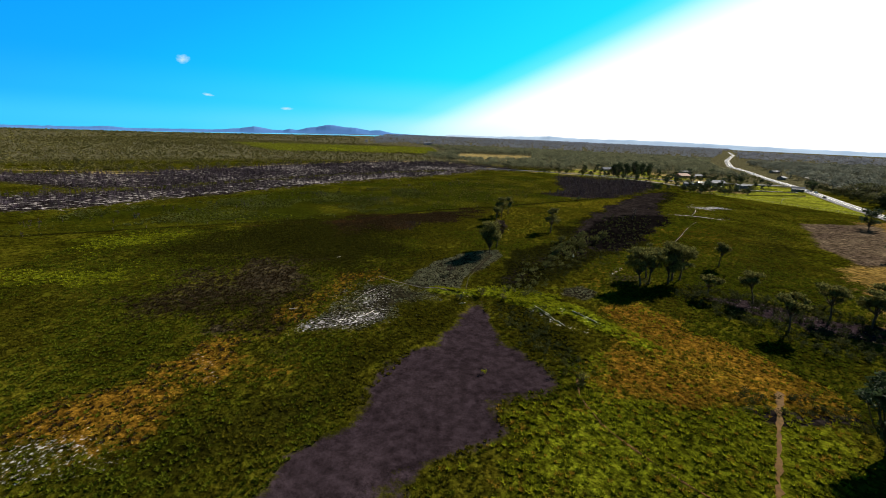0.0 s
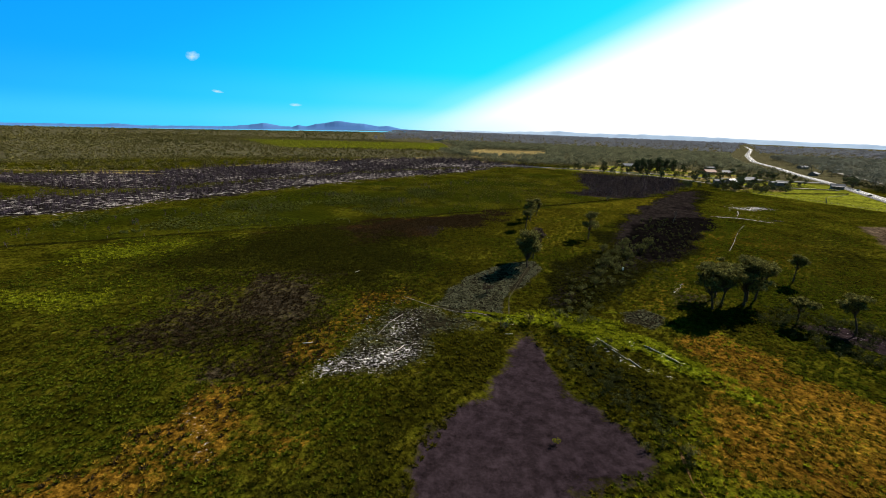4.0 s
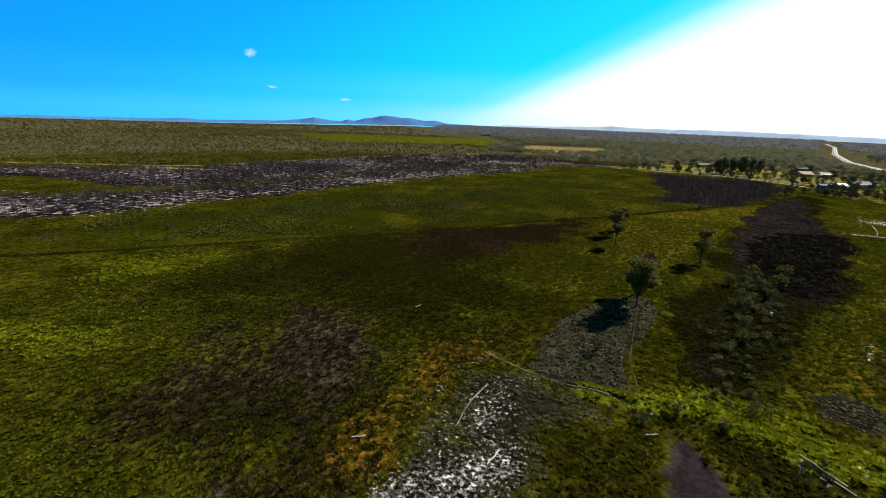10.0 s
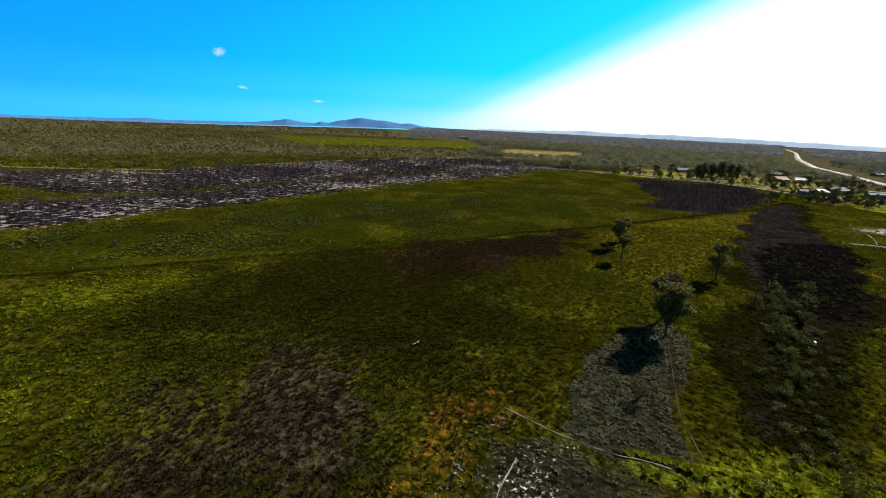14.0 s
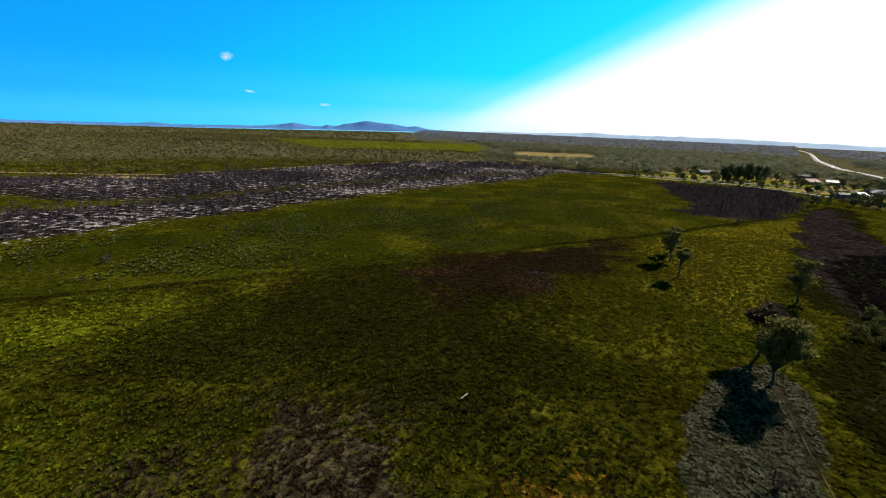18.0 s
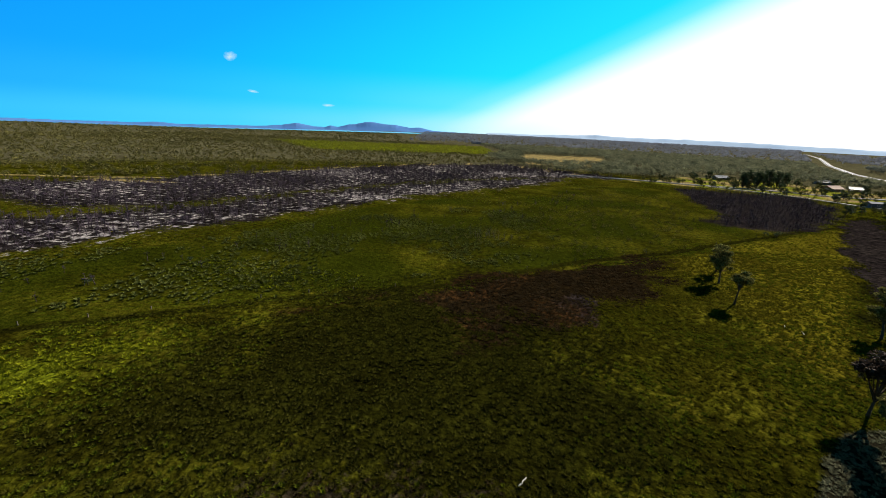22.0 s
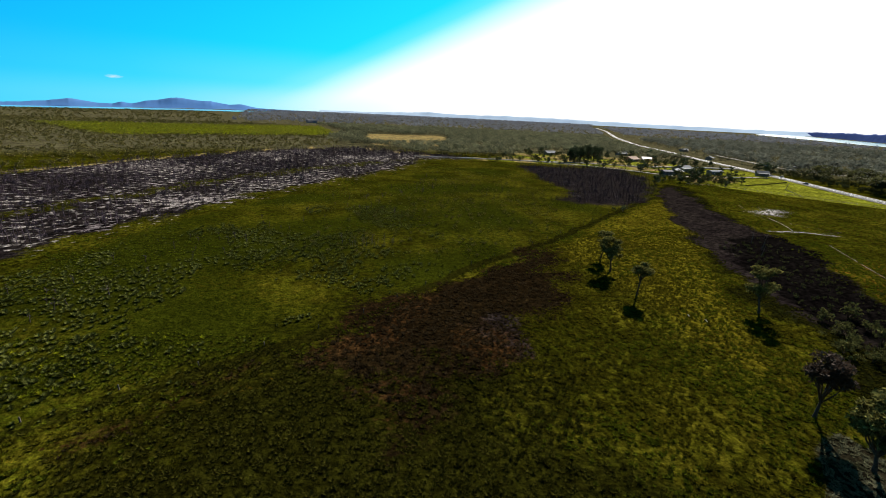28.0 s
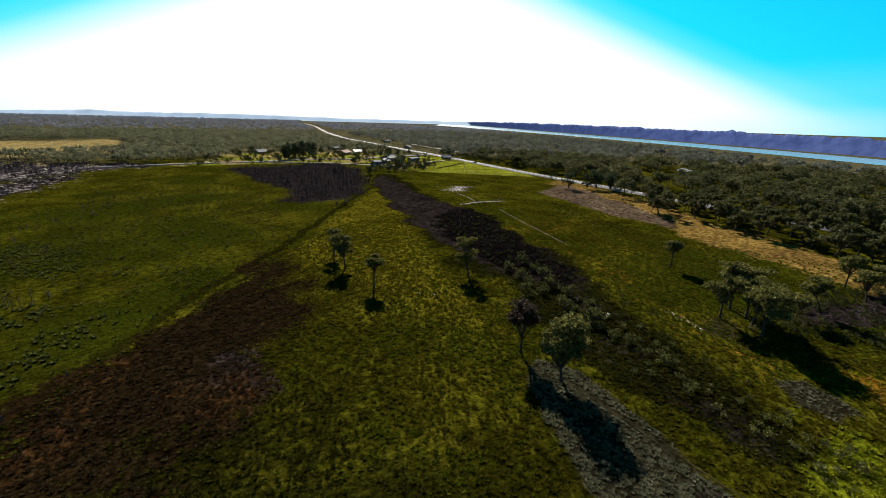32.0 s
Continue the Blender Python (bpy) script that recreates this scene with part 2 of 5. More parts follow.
# ---- land cover: outlines on the plain, in metres ----
POND = [(-30, 28), (-19, 41), (-16, 50), (-7, 67), (-0.5, 83), (7.8, 102), (12, 94), (15.5, 82), (18, 73), (21, 67), (14.6, 63), (9.5, 58), (9, 55), (2.6, 48), (-2, 43), (-8, 36), (-14, 26)]
LEVEE = [(0, 109), (16, 106.5), (27, 101), (36, 97), (40, 90), (44, 82)]
SEDGE_PALE = [(-12, 116), (-6, 127), (4, 142), (14, 153), (22, 154), (22, 147), (14, 130), (9, 121), (3, 108), (-7, 112)]
SAND_A = [(-30, 83), (-23, 100), (-20, 110), (-12, 115), (2, 108), (-4, 100), (-9, 91), (-16, 83)]
SAND_B = [(-60, 46), (-52, 50), (-44, 49), (-42, 45), (-48, 40), (-60, 38)]
BROWN_A = [(-82, 89), (-80, 107), (-66, 129), (-57, 134), (-46, 132), (-31, 114), (-30, 95), (-38, 84), (-50, 84), (-69, 87)]
CORE = [(61, 166), (60, 183), (72, 205), (97, 236), (126, 250), (134, 242), (112, 210), (92, 185), (74, 164)]
BROWN_B = [(26, 246), (-3, 232), (-32, 216), (-50, 203), (-56, 192), (-46, 182), (-27, 181), (-10, 190), (4, 202), (18, 225)]
LAGOON = [(18, 108), (22, 141), (36, 160), (50, 172), (58, 197), (92, 246), (100, 262), (172, 358), (196, 372), (205, 362), (136, 266), (122, 240), (108, 206), (84, 170), (62, 153), (46, 131), (32, 118)]
PEAT = [(60, 160), (57, 180), (66, 205), (82, 228), (100, 262), (134, 306), (174, 356), (194, 364), (166, 318), (138, 270), (134, 244), (112, 210), (92, 184), (74, 163)]
BLACK = [(126, 480), (210, 467), (222, 455), (205, 405), (174, 364), (128, 314), (96, 308), (78, 318), (98, 350)]
BURNT_S = [(-420, 70), (-300, 140), (-215, 176), (-180, 198), (-165, 226), (-143, 253), (-116, 298), (-85, 348), (-38, 398), (30, 484), (40, 520), (-20, 470), (-90, 410), (-136, 350), (-165, 305), (-190, 268), (-212, 245), (-260, 215), (-420, 130)]
BURNT_N = [(-480, 190), (-307, 280), (-214, 262), (-185, 290), (-160, 330), (-110, 400), (-30, 480), (50, 530), (100, 530), (90, 565), (-10, 640), (-113, 575), (-185, 483), (-231, 410), (-262, 352), (-310, 320), (-480, 260)]
ORANGE_A = [(-62, 50), (-54.7, 62.6), (-49.5, 70), (-45, 76), (-38, 88), (-30, 102), (-27, 121), (-18, 125), (-20, 106), (-27, 92), (-35, 84), (-42, 75), (-33, 61), (-39, 58), (-41, 50), (-56, 44)]
ORANGE_B = [(47, 104), (56, 102), (60, 90), (66, 77), (74, 70), (68, 61), (55, 62), (46, 58), (36, 60), (29, 65), (37, 80), (44, 92)]
ORANGE_C = [(120, 300), (160, 345), (170, 330), (124, 262), (96, 232), (78, 222), (90, 250)]
ORANGE_D = [(122, 228), (100, 190), (74, 159), (62, 140), (50, 124), (40, 112), (46, 112), (60, 126), (72, 142), (92, 168), (114, 196)]
PLOUGH = [(207, 238), (250, 240), (246, 226), (205, 182), (178, 158), (160, 150), (168, 178)]
MARGIN = [(250, 252), (290, 256), (236, 190), (196, 150), (150, 98), (112, 76), (104, 92), (122, 106), (142, 142), (165, 156), (192, 178), (232, 220)]
LAWNS = [(268, 388), (330, 458), (372, 452), (350, 398), (318, 335), (292, 284), (278, 272), (256, 318), (232, 362)]
TOWN = [(100, 520), (210, 478), (250, 430), (220, 385), (232, 372), (280, 380), (320, 440), (340, 520), (290, 600), (200, 610)]
PIT = [(-286, 334), (-246, 341), (-242, 352), (-284, 347)]
FIELD_FAR = [(32, 930), (196, 950), (156, 770), (120, 705), (20, 690)]
LIME_FAR = [(-540, 1060), (-40, 1210), (-10, 880), (-310, 768)]
LIME_A = [(-30, 200), (-100, 210), (-160, 180), (-110, 120), (-80, 100), (-90, 150), (-60, 170)]
GREY_DIRT = [(72, 108), (84, 98), (92, 90), (110, 78), (124, 84), (100, 100), (84, 112)]
DARK_GRASS = [(-104, 128), (-98, 170), (-76, 204), (-42, 214), (-12, 212), (-5, 180), (-8, 150), (-8, 122), (-28, 112), (-60, 118), (-80, 120)]
LIME_B = [(22, 64), (30, 76), (44, 84), (48, 104), (40, 110), (60, 92), (72, 72), (68, 58), (58, 42), (44, 34), (20, 34), (0, 34), (10, 62)]
LIME_C = [(-140, 150), (-113, 161), (-101, 167), (-100, 148), (-113, 136)]
LIME_D = [(-124, 107), (-99, 99), (-88, 103), (-87, 114), (-101, 115), (-122, 117)]
PALE_PAN = [(168, 284), (186, 292), (196, 284), (176, 272)]
BAY = [(-4500, 1500), (-1900, 2050), (-1400, 2500), (-500, 2950), (-250, 3400), (-300, 3650), (-4500, 3300)]
GREY_BUSH = [(35.7, 113), (43, 117), (46, 113), (38.7, 105.5), (34, 107.5)]
DITCH = [(-170, 140), (-130, 159.5), (-98, 178), (-81, 187), (-67, 192.8), (-44, 204), (-8, 231), (25, 249), (57, 269.5), (99.5, 299), (145, 326.5)]
MEADOW = DITCH + [(120, 330), (90, 352), (112, 450), (40, 470), (-27, 384), (-74, 340), (-111, 290), (-130, 240), (-170, 190)]
WARM = [(20, 243), (62, 270), (100, 296), (146, 324), (168, 346), (120, 275), (88, 240), (60, 205), (44, 182), (26, 160), (20, 180), (26, 215)]
RUST = [[(-29, 216), (-44, 204), (-54, 195), (-53, 187), (-36, 193), (-28, 205)], [(-58, 198), (-46, 204), (-33, 201), (-38, 190), (-54, 191)], [(-48, 181), (-36, 182), (-35, 175), (-46, 173)], [(-29, 193), (-17, 199), (-10, 191), (-18, 182), (-28, 182)], [(-91, 175), (-81, 181), (-66, 191), (-58, 194), (-66, 187), (-84, 174)]]
ROAD = [(1567, 2376), (1187, 1769), (744, 1130), (560, 835), (497, 695), (432, 568), (385, 460), (357, 405), (318, 330), (298, 290), (274, 235), (258, 200), (240, 160), (215, 110), (180, 30), (140, -60), (60, -220)]
SIDE_ROAD = [(40, 552), (112, 536), (167, 516), (225, 503), (262, 478), (317, 476), (363, 470), (388, 466)]
TRACK_N = [(-500, 300), (-290, 352), (-256, 368), (-231, 418), (-184, 490), (-112, 582), (-16, 655), (60, 560), (112, 535)]
PATHS = [[(-19, 119), (-11.5, 114), (-3.6, 110.5), (3, 108)], [(-47, 72), (-41, 67.5), (-31, 60)], [(151, 246), (140, 228), (125, 210), (103, 178)], [(150, 246), (172, 244), (160, 270), (180, 300)],
         [(62, 66), (58, 61), (44, 43), (30, 25)], [(24, 99), (28.5, 90), (34, 86)], [(30, 98), (36, 94), (39, 88)], [(18, 147), (8.7, 121), (7.3, 110)], [(-110, 172), (-92, 174), (-71, 183), (-60, 188)], [(-29, 210), (31, 257), (141, 328)]]


# ---- ground sheet ----
def steps(lo, hi, fine, far):
    """Even steps in the near stretch, growing ones out to the horizon."""
    inner = list(np.arange(lo, hi + 0.01, fine))
    up, s = [hi], fine
    while up[-1] < far:
        s = min(s * 1.12, 160)
        up.append(up[-1] + s)
    down, s = [lo], fine
    while down[-1] > -far:
        s = min(s * 1.12, 160)
        down.append(down[-1] - s)
    return np.array(down[:0:-1] + inner + up[1:])


def fall(x, y):
    """The land falls gently towards the bay in the far west."""
    x, y = np.asarray(x, float), np.asarray(y, float)
    w = np.clip((-5 - np.degrees(np.arctan2(x + 20, y - 60))) / 35, 0, 1)
    return 52 * np.clip(np.hypot(x, y) - 500, 0, None) ** 2 / 4200**2 * w * w * (3 - 2 * w)


def relief(x, y):
    """Height of the ground: nearly flat, with a low levee and a sunken pond and lagoon."""
    x, y = np.asarray(x, float), np.asarray(y, float)
    near = np.exp(-((x - 40) ** 2 + (y - 200) ** 2) / 400**2)
    z = (0.25 * (value_noise(x, y, 14, 3) - 0.5) + 0.12 * (value_noise(x, y, 4, 4) - 0.5)) * near
    z += 0.9 * along(x, y, LEVEE, 4, 2.5, 1.5)
    z -= fall(x, y)
    z -= 0.5 * inside(x, y, POND, 2.5, 1.5) + 0.35 * inside(x, y, PEAT, 4, 2)
    return z


gx, gy = steps(-120, 270, 1.75, 4700), steps(20, 330, 1.75, 4700)
GX, GY = np.meshgrid(gx, gy)
X, Y = GX.ravel(), GY.ravel()
nx, ny = len(gx), len(gy)
idx = np.arange(nx * ny).reshape(ny, nx)
quads = np.stack([idx[:-1, :-1], idx[:-1, 1:], idx[1:, 1:], idx[1:, :-1]], -1).reshape(-1, 4)
Z = relief(X, Y)
ground_mesh = mesh_arrays("ground", np.stack([X, Y, Z], 1), quads)
ground_mesh.shade_smooth()


def best(*masks):
    return np.maximum.reduce(masks)


COVER = {
    # dark grass and ditch, drawn darker still to stand in for vignetting
    "dark_vignette_grass": best(0.7 * inside(X, Y, [(-68, 84), (-60, 112), (-36, 122), (-24, 102), (-34, 82)], 8, 6), 0.74 * inside(X, Y, DARK_GRASS, 26, 8), 0.6 * inside(X, Y, [(-50, 40), (-20, 40), (0, 85), (8, 104), (-4, 104), (-14, 82), (-30, 62)], 7, 5), along(X, Y, DITCH, 3.2, 1.2, 0.8)),
    "plough": inside(X, Y, PLOUGH, 5, 2),
    "lawn": best(inside(X, Y, LAWNS, 4, 2), 0.8 * inside(X, Y, TOWN, 10, 4)),
    "lime": best(0.75 * inside(X, Y, [(7, 111), (20, 115), (34, 107), (31, 102), (16, 107)], 2.5, 2), 0.45 * inside(X, Y, [(30, 113), (43, 120), (54, 112), (47, 103), (34, 104)], 4, 4), 0.5 * inside(X, Y, LIME_B, 5, 4), along(X, Y, LEVEE, 7, 2, 2), 0.9 * inside(X, Y, LIME_FAR, 40, 10), 0.36 * inside(X, Y, LIME_A, 22, 10), 0.6 * inside(X, Y, LIME_C, 9, 6), 0.65 * inside(X, Y, LIME_D, 7, 6), 0.55 * inside(X, Y, [(40.7, 92.2), (45, 92.6), (42.5, 83), (38.5, 81.7)], 1.5, 1)),
    "meadow": inside(X, Y, MEADOW, 3, 2) * (0.12 + 0.75 * value_noise(X, Y, 26, 71)),
    "bog": best(inside(X, Y, LAGOON, 5, 4), 0.75 * inside(X, Y, [(12, 104), (18, 90), (23, 76), (28, 68), (31, 74), (27, 90), (20, 103)], 3, 3), 0.5 * inside(X, Y, [(75, 130), (112, 170), (150, 215), (200, 230), (165, 170), (140, 140), (115, 105), (95, 110)], 16, 8)),
    "warm": 0.66 * inside(X, Y, WARM, 5, 3),
    "margin": inside(X, Y, MARGIN, 7, 5),
    "bleached": inside(X, Y, BROWN_A, 9, 8) * (0.2 + 0.75 * value_noise(X, Y, 10, 79)),
    "rust": best(*[inside(X, Y, q, 4, 4) for q in RUST]) * (0.35 + 0.45 * value_noise(X, Y, 5, 72)),
    "deep": best(0.62 * inside(X, Y, [(-34, 128), (-60, 140), (-90, 170), (-60, 180), (-28, 176), (10, 160), (-5, 128)], 20, 8)),
    "orange": best(inside(X, Y, ORANGE_A, 6, 5) * (0.5 + 0.6 * value_noise(X, Y, 9, 76)) * np.clip(1.6 - Y / 110, 0.72, 1), inside(X, Y, ORANGE_B, 5, 5) * (0.5 + 0.55 * value_noise(X, Y, 9, 77)), 0.6 * inside(X, Y, [(-31, 68), (-27, 69), (-25, 63), (-33, 63)], 3, 3), 0.35 * inside(X, Y, ORANGE_C, 12, 6), 0.55 * inside(X, Y, ORANGE_D, 7, 5), 0.36 * inside(X, Y, [(75, 150), (110, 200), (140, 230), (160, 215), (130, 170), (100, 135)], 14, 8) * (0.4 + 0.9 * value_noise(X, Y, 14, 85)), 0.3 * along(X, Y, PATHS[8], 3, 2, 2.5)),
    "dry": best(0.3 * inside(X, Y, PLOUGH, 4, 2), 0.8 * inside(X, Y, TOWN, 8, 4) * (value_noise(X, Y, 17, 73) > 0.46), inside(X, Y, FIELD_FAR, 10, 4), inside(X, Y, PIT, 3, 3), 0.8 * inside(X, Y, [(250, 500), (275, 500), (275, 530), (255, 530)], 4, 2), along(X, Y, TRACK_N, 6, 2, 1)),
    "purple": inside(X, Y, [(-25, 196), (-14, 201), (-7, 195), (-14, 184), (-24, 182)], 3, 3) * (0.4 + 0.5 * value_noise(X, Y, 4, 81)),
    "brown": best(inside(X, Y, BROWN_B, 7, 6), 0.8 * inside(X, Y, [(-46, 184), (-36, 181), (-31, 168), (-44, 167)], 4, 4), 0.6 * inside(X, Y, [(-52, 195), (-44, 199), (-38, 190), (-43, 182), (-55, 185)], 4, 4), 0.25 * along(X, Y, PATHS[9], 4, 2)),
    "pale": best(inside(X, Y, GREY_BUSH, 2, 1.5), inside(X, Y, SEDGE_PALE, 2.5, 2), 0.7 * inside(X, Y, SAND_A, 5, 4), 0.6 * inside(X, Y, [(60, 116), (52, 122), (58, 132), (70, 126)], 4, 3), 0.4 * inside(X, Y, [(-46, 62), (-40, 82), (-28, 90), (-16, 84), (-20, 74), (-32, 60)], 8, 6) * (0.4 + 0.8 * value_noise(X, Y, 6, 83))),
    "ash": best(inside(X, Y, BLACK, 10, 6), 0.9 * inside(X, Y, BURNT_S, 9, 7), inside(X, Y, BURNT_N, 12, 8)),
    "core": inside(X, Y, CORE, 4, 4),
    "peat": best(0.55 * inside(X, Y, LAGOON, 8, 5) * (0.5 + 0.7 * value_noise(X, Y, 11, 82)), inside(X, Y, PEAT, 4, 3), inside(X, Y, GREY_DIRT, 4, 3), inside(X, Y, [(50, 61), (53, 57), (70, 57), (70, 60)], 1.5, 1)),
    "mud": best(inside(X, Y, POND, 3.0, 3.2), 0.7 * inside(X, Y, GREY_DIRT, 4, 3)),
    "sand": best(inside(X, Y, SAND_A, 4, 5) * (0.40 * value_noise(X, Y, 8, 63) - 0.06), 0.5 * inside(X, Y, [(-30, 90), (-21, 93), (-14, 99), (-11, 92), (-19, 84), (-29, 82)], 3, 3) * (0.5 + 0.8 * value_noise(X, Y, 5, 86)), 0.42 * inside(X, Y, [(-20, 109), (-16, 103), (-18, 91), (-22, 91), (-21, 99)], 2, 2) * (0.5 + 0.8 * value_noise(X, Y, 4, 87)), 0.24 * inside(X, Y, [(-31, 84), (-24, 95), (-14, 92), (-13.5, 86), (-26, 82)], 3, 4), 0.4 * along(X, Y, [(-47, 72), (-42, 68), (-38, 63)], 1.6, 1, 1), 0.5 * along(X, Y, [(-27, 103), (-24, 111), (-19, 116)], 1.2, 0.8, 1), 0.45 * along(X, Y, [(24, 97), (28, 90.5)], 1.2, 0.6, 0.5), 0.5 * along(X, Y, [(63, 138), (56, 130)], 1.4, 0.6, 0.6), 0.36 * inside(X, Y, SAND_B, 5, 5) * (0.4 + 0.8 * value_noise(X, Y, 4, 88)), 0.6 * inside(X, Y, PALE_PAN, 4, 3), 0.6 * along(X, Y, [(137, 251), (152, 247), (163, 239)], 2.0, 1.0, 0.8), 0.3 * along(X, Y, PATHS[3], 1.4, 0.8, 0.8), 0.35 * along(X, Y, PATHS[5], 1.6, 0.6, 0.6), 0.35 * along(X, Y, PATHS[6], 1.4, 0.6, 0.6), 0.12 * inside(X, Y, GREY_DIRT, 4, 3)),
    "ash_sand": best(0.75 * along(X, Y, [(-190, 440), (-108, 500), (-60, 522), (-15, 538), (40, 530)], 5, 2.5, 2), along(X, Y, [(-186, 200), (-172, 230), (-150, 258), (-124, 304), (-92, 356), (-46, 404)], 12, 6, 5) * (0.1 + 0.5 * value_noise(X, Y, 14, 74)), inside(X, Y, BURNT_S, 10, 8) * (0.08 + 0.54 * value_noise(X, Y, 28, 61)), inside(X, Y, BURNT_N, 12, 8) * (0.06 + 0.48 * value_noise(X, Y, 34, 62))),
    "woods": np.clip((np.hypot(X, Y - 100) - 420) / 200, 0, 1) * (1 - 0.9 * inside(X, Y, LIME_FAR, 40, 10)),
}
for key, values in COVER.items():
    at = ground_mesh.attributes.new(key, "FLOAT", "POINT")
    at.data.foreach_set("value", values.astype(np.float32))


def ground_material():
    m = bpy.data.materials.new("marsh_ground")
    m.use_nodes = True
    n, l = m.node_tree.nodes, m.node_tree.links
    b = n["Principled BSDF"]
    b.inputs["Roughness"].default_value = 0.95
    b.inputs["Specular IOR Level"].default_value = 0.0
    co = n.new("ShaderNodeTexCoord")

    def noise_at(scale, detail=8, rough=0.65):
        t = n.new("ShaderNodeTexNoise")
        t.inputs["Scale"].default_value, t.inputs["Detail"].default_value, t.inputs["Roughness"].default_value = scale, detail, rough
        l.new(co.outputs["Object"], t.inputs["Vector"])
        return t.outputs["Fac"]

    def math_node(op, a, c=None, d=None):
        t = n.new("ShaderNodeMath")
        t.operation = op
        for k, v in enumerate((a, c, d)):
            if v is None:
                continue
            if isinstance(v, (int, float)):
                t.inputs[k].default_value = v
            else:
                l.new(v, t.inputs[k])
        return t.outputs[0]

    def tone(noise_out, c1, c2, lo=0.35, hi=0.65):
        r = n.new("ShaderNodeValToRGB")
        r.color_ramp.elements[0].position, r.color_ramp.elements[1].position = lo, hi
        r.color_ramp.elements[0].color, r.color_ramp.elements[1].color = (*c1, 1), (*c2, 1)
        l.new(noise_out, r.inputs[0])
        return r.outputs[0]

    def mix(fac, a, c):
        t = n.new("ShaderNodeMix")
        t.data_type = "RGBA"
        l.new(fac, t.inputs[0])
        l.new(a, t.inputs[6])
        l.new(c, t.inputs[7])
        return t.outputs[2]

    fine, mid, broad, edge = noise_at(1.6), noise_at(0.22), noise_at(0.03, 5), noise_at(0.6, 12, 0.8)
    grass = mix(tone(broad, (0, 0, 0), (1, 1, 1), 0.41, 0.59), tone(fine, (0.0105, 0.0100, 0.0009), (0.0255, 0.0230, 0.0019)), tone(fine, (0.0240, 0.0215, 0.0016), (0.057, 0.047, 0.0044)))
    grass = mix(tone(mid, (0, 0, 0), (0.5000, 0.5000, 0.5000)), grass, tone(fine, (0.0165, 0.0218, 0.0010), (0.0365, 0.042, 0.0020)))
    speck = noise_at(0.27, 5, 0.6)
    out = grass
    layers = [
        # floor of the far woods and heath, some distance haze in its colour
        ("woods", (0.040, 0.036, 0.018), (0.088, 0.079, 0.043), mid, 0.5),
        ("meadow", (0.0085, 0.0112, 0.0007), (0.0225, 0.0255, 0.0019), fine, 0.9),
        ("warm", (0.034, 0.0300, 0.0017), (0.086, 0.070, 0.0058), fine, 0.9),
        ("deep", (0.0042, 0.0050, 0.0006), (0.0090, 0.0096, 0.0011), fine, 0.5),
        ("dark_vignette_grass", (0.0058, 0.0060, 0.0007), (0.0145, 0.0140, 0.0017), fine, 0.7),
        ("bog", (0.0024, 0.0030, 0.0006), (0.0105, 0.0112, 0.0022), fine, 0.9),
        ("lime", (0.036, 0.046, 0.002), (0.110, 0.120, 0.006), fine, 0.6),
        ("orange", (0.048, 0.0245, 0.0028), (0.150, 0.077, 0.009), fine, 1.2),
        ("brown", (0.0042, 0.0027, 0.0010), (0.0135, 0.0082, 0.0036), fine, 1.1),
        ("purple", (0.007, 0.005, 0.0046), (0.032, 0.024, 0.022), fine, 1.2),
        ("bleached", (0.008, 0.006, 0.0028), (0.043, 0.033, 0.021), fine, 1.2),
        ("rust", (0.012, 0.0056, 0.0018), (0.038, 0.0185, 0.007), fine, 1.2),
        ("margin", (0.075, 0.047, 0.012), (0.165, 0.103, 0.030), mid, 1.0),
        ("plough", (0.040, 0.028, 0.019), (0.092, 0.066, 0.045), mid, 0.6),
        ("lawn", (0.075, 0.082, 0.008), (0.17, 0.172, 0.018), mid, 0.6),
        ("pale", (0.0070, 0.0062, 0.0034), (0.021, 0.0182, 0.011), fine, 0.5),
        ("peat", (0.006, 0.0046, 0.0046), (0.018, 0.0138, 0.0135), mid, 0.7),
        ("core", (0.0012, 0.0010, 0.0010), (0.0055, 0.0045, 0.0044), fine, 0.7),
        ("ash", (0.0040, 0.0032, 0.0034), (0.018, 0.0142, 0.0148), mid, 0.6),
        ("dry", (0.12, 0.088, 0.034), (0.25, 0.19, 0.08), mid, 0.5),
        ("mud", (0.0070, 0.0046, 0.0054), (0.030, 0.0205, 0.0250), edge, 0.6),
        ("ash_sand", (0.10, 0.085, 0.085), (0.34, 0.30, 0.30), fine, 1.5),
        ("sand", (0.2100, 0.1875, 0.1950), (0.4200, 0.3900, 0.4050), fine, 1.1),
    ]
    for key, c1, c2, src, rag in layers:
        a = n.new("ShaderNodeAttribute")
        a.attribute_name = key
        lifted = math_node("ADD", a.outputs["Fac"], math_node("MULTIPLY", math_node("SUBTRACT", {"ash_sand": speck, "sand": fine}.get(key, edge), 0.5), rag * 2))
        fac = math_node("SMOOTH_MAX", math_node("MULTIPLY", math_node("SUBTRACT", lifted, 0.36), 3.6), 0.0, 0.02)
        fac = math_node("MINIMUM", fac, 1.0)
        fac = math_node("MULTIPLY", fac, math_node("GREATER_THAN", a.outputs["Fac"], 0.02))
        out = mix(fac, out, tone(src, c1, c2))
    # over every cover: lit tussock tops and shaded gaps as colour, and field-sized unevenness
    lump_shade = tone(noise_at(0.55, 6, 0.7), (0.35, 0.35, 0.35), (1.5, 1.5, 1.5), 0.40, 0.62)
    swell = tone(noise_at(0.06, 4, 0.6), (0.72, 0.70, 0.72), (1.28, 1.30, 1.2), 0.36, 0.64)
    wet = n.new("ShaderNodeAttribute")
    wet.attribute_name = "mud"
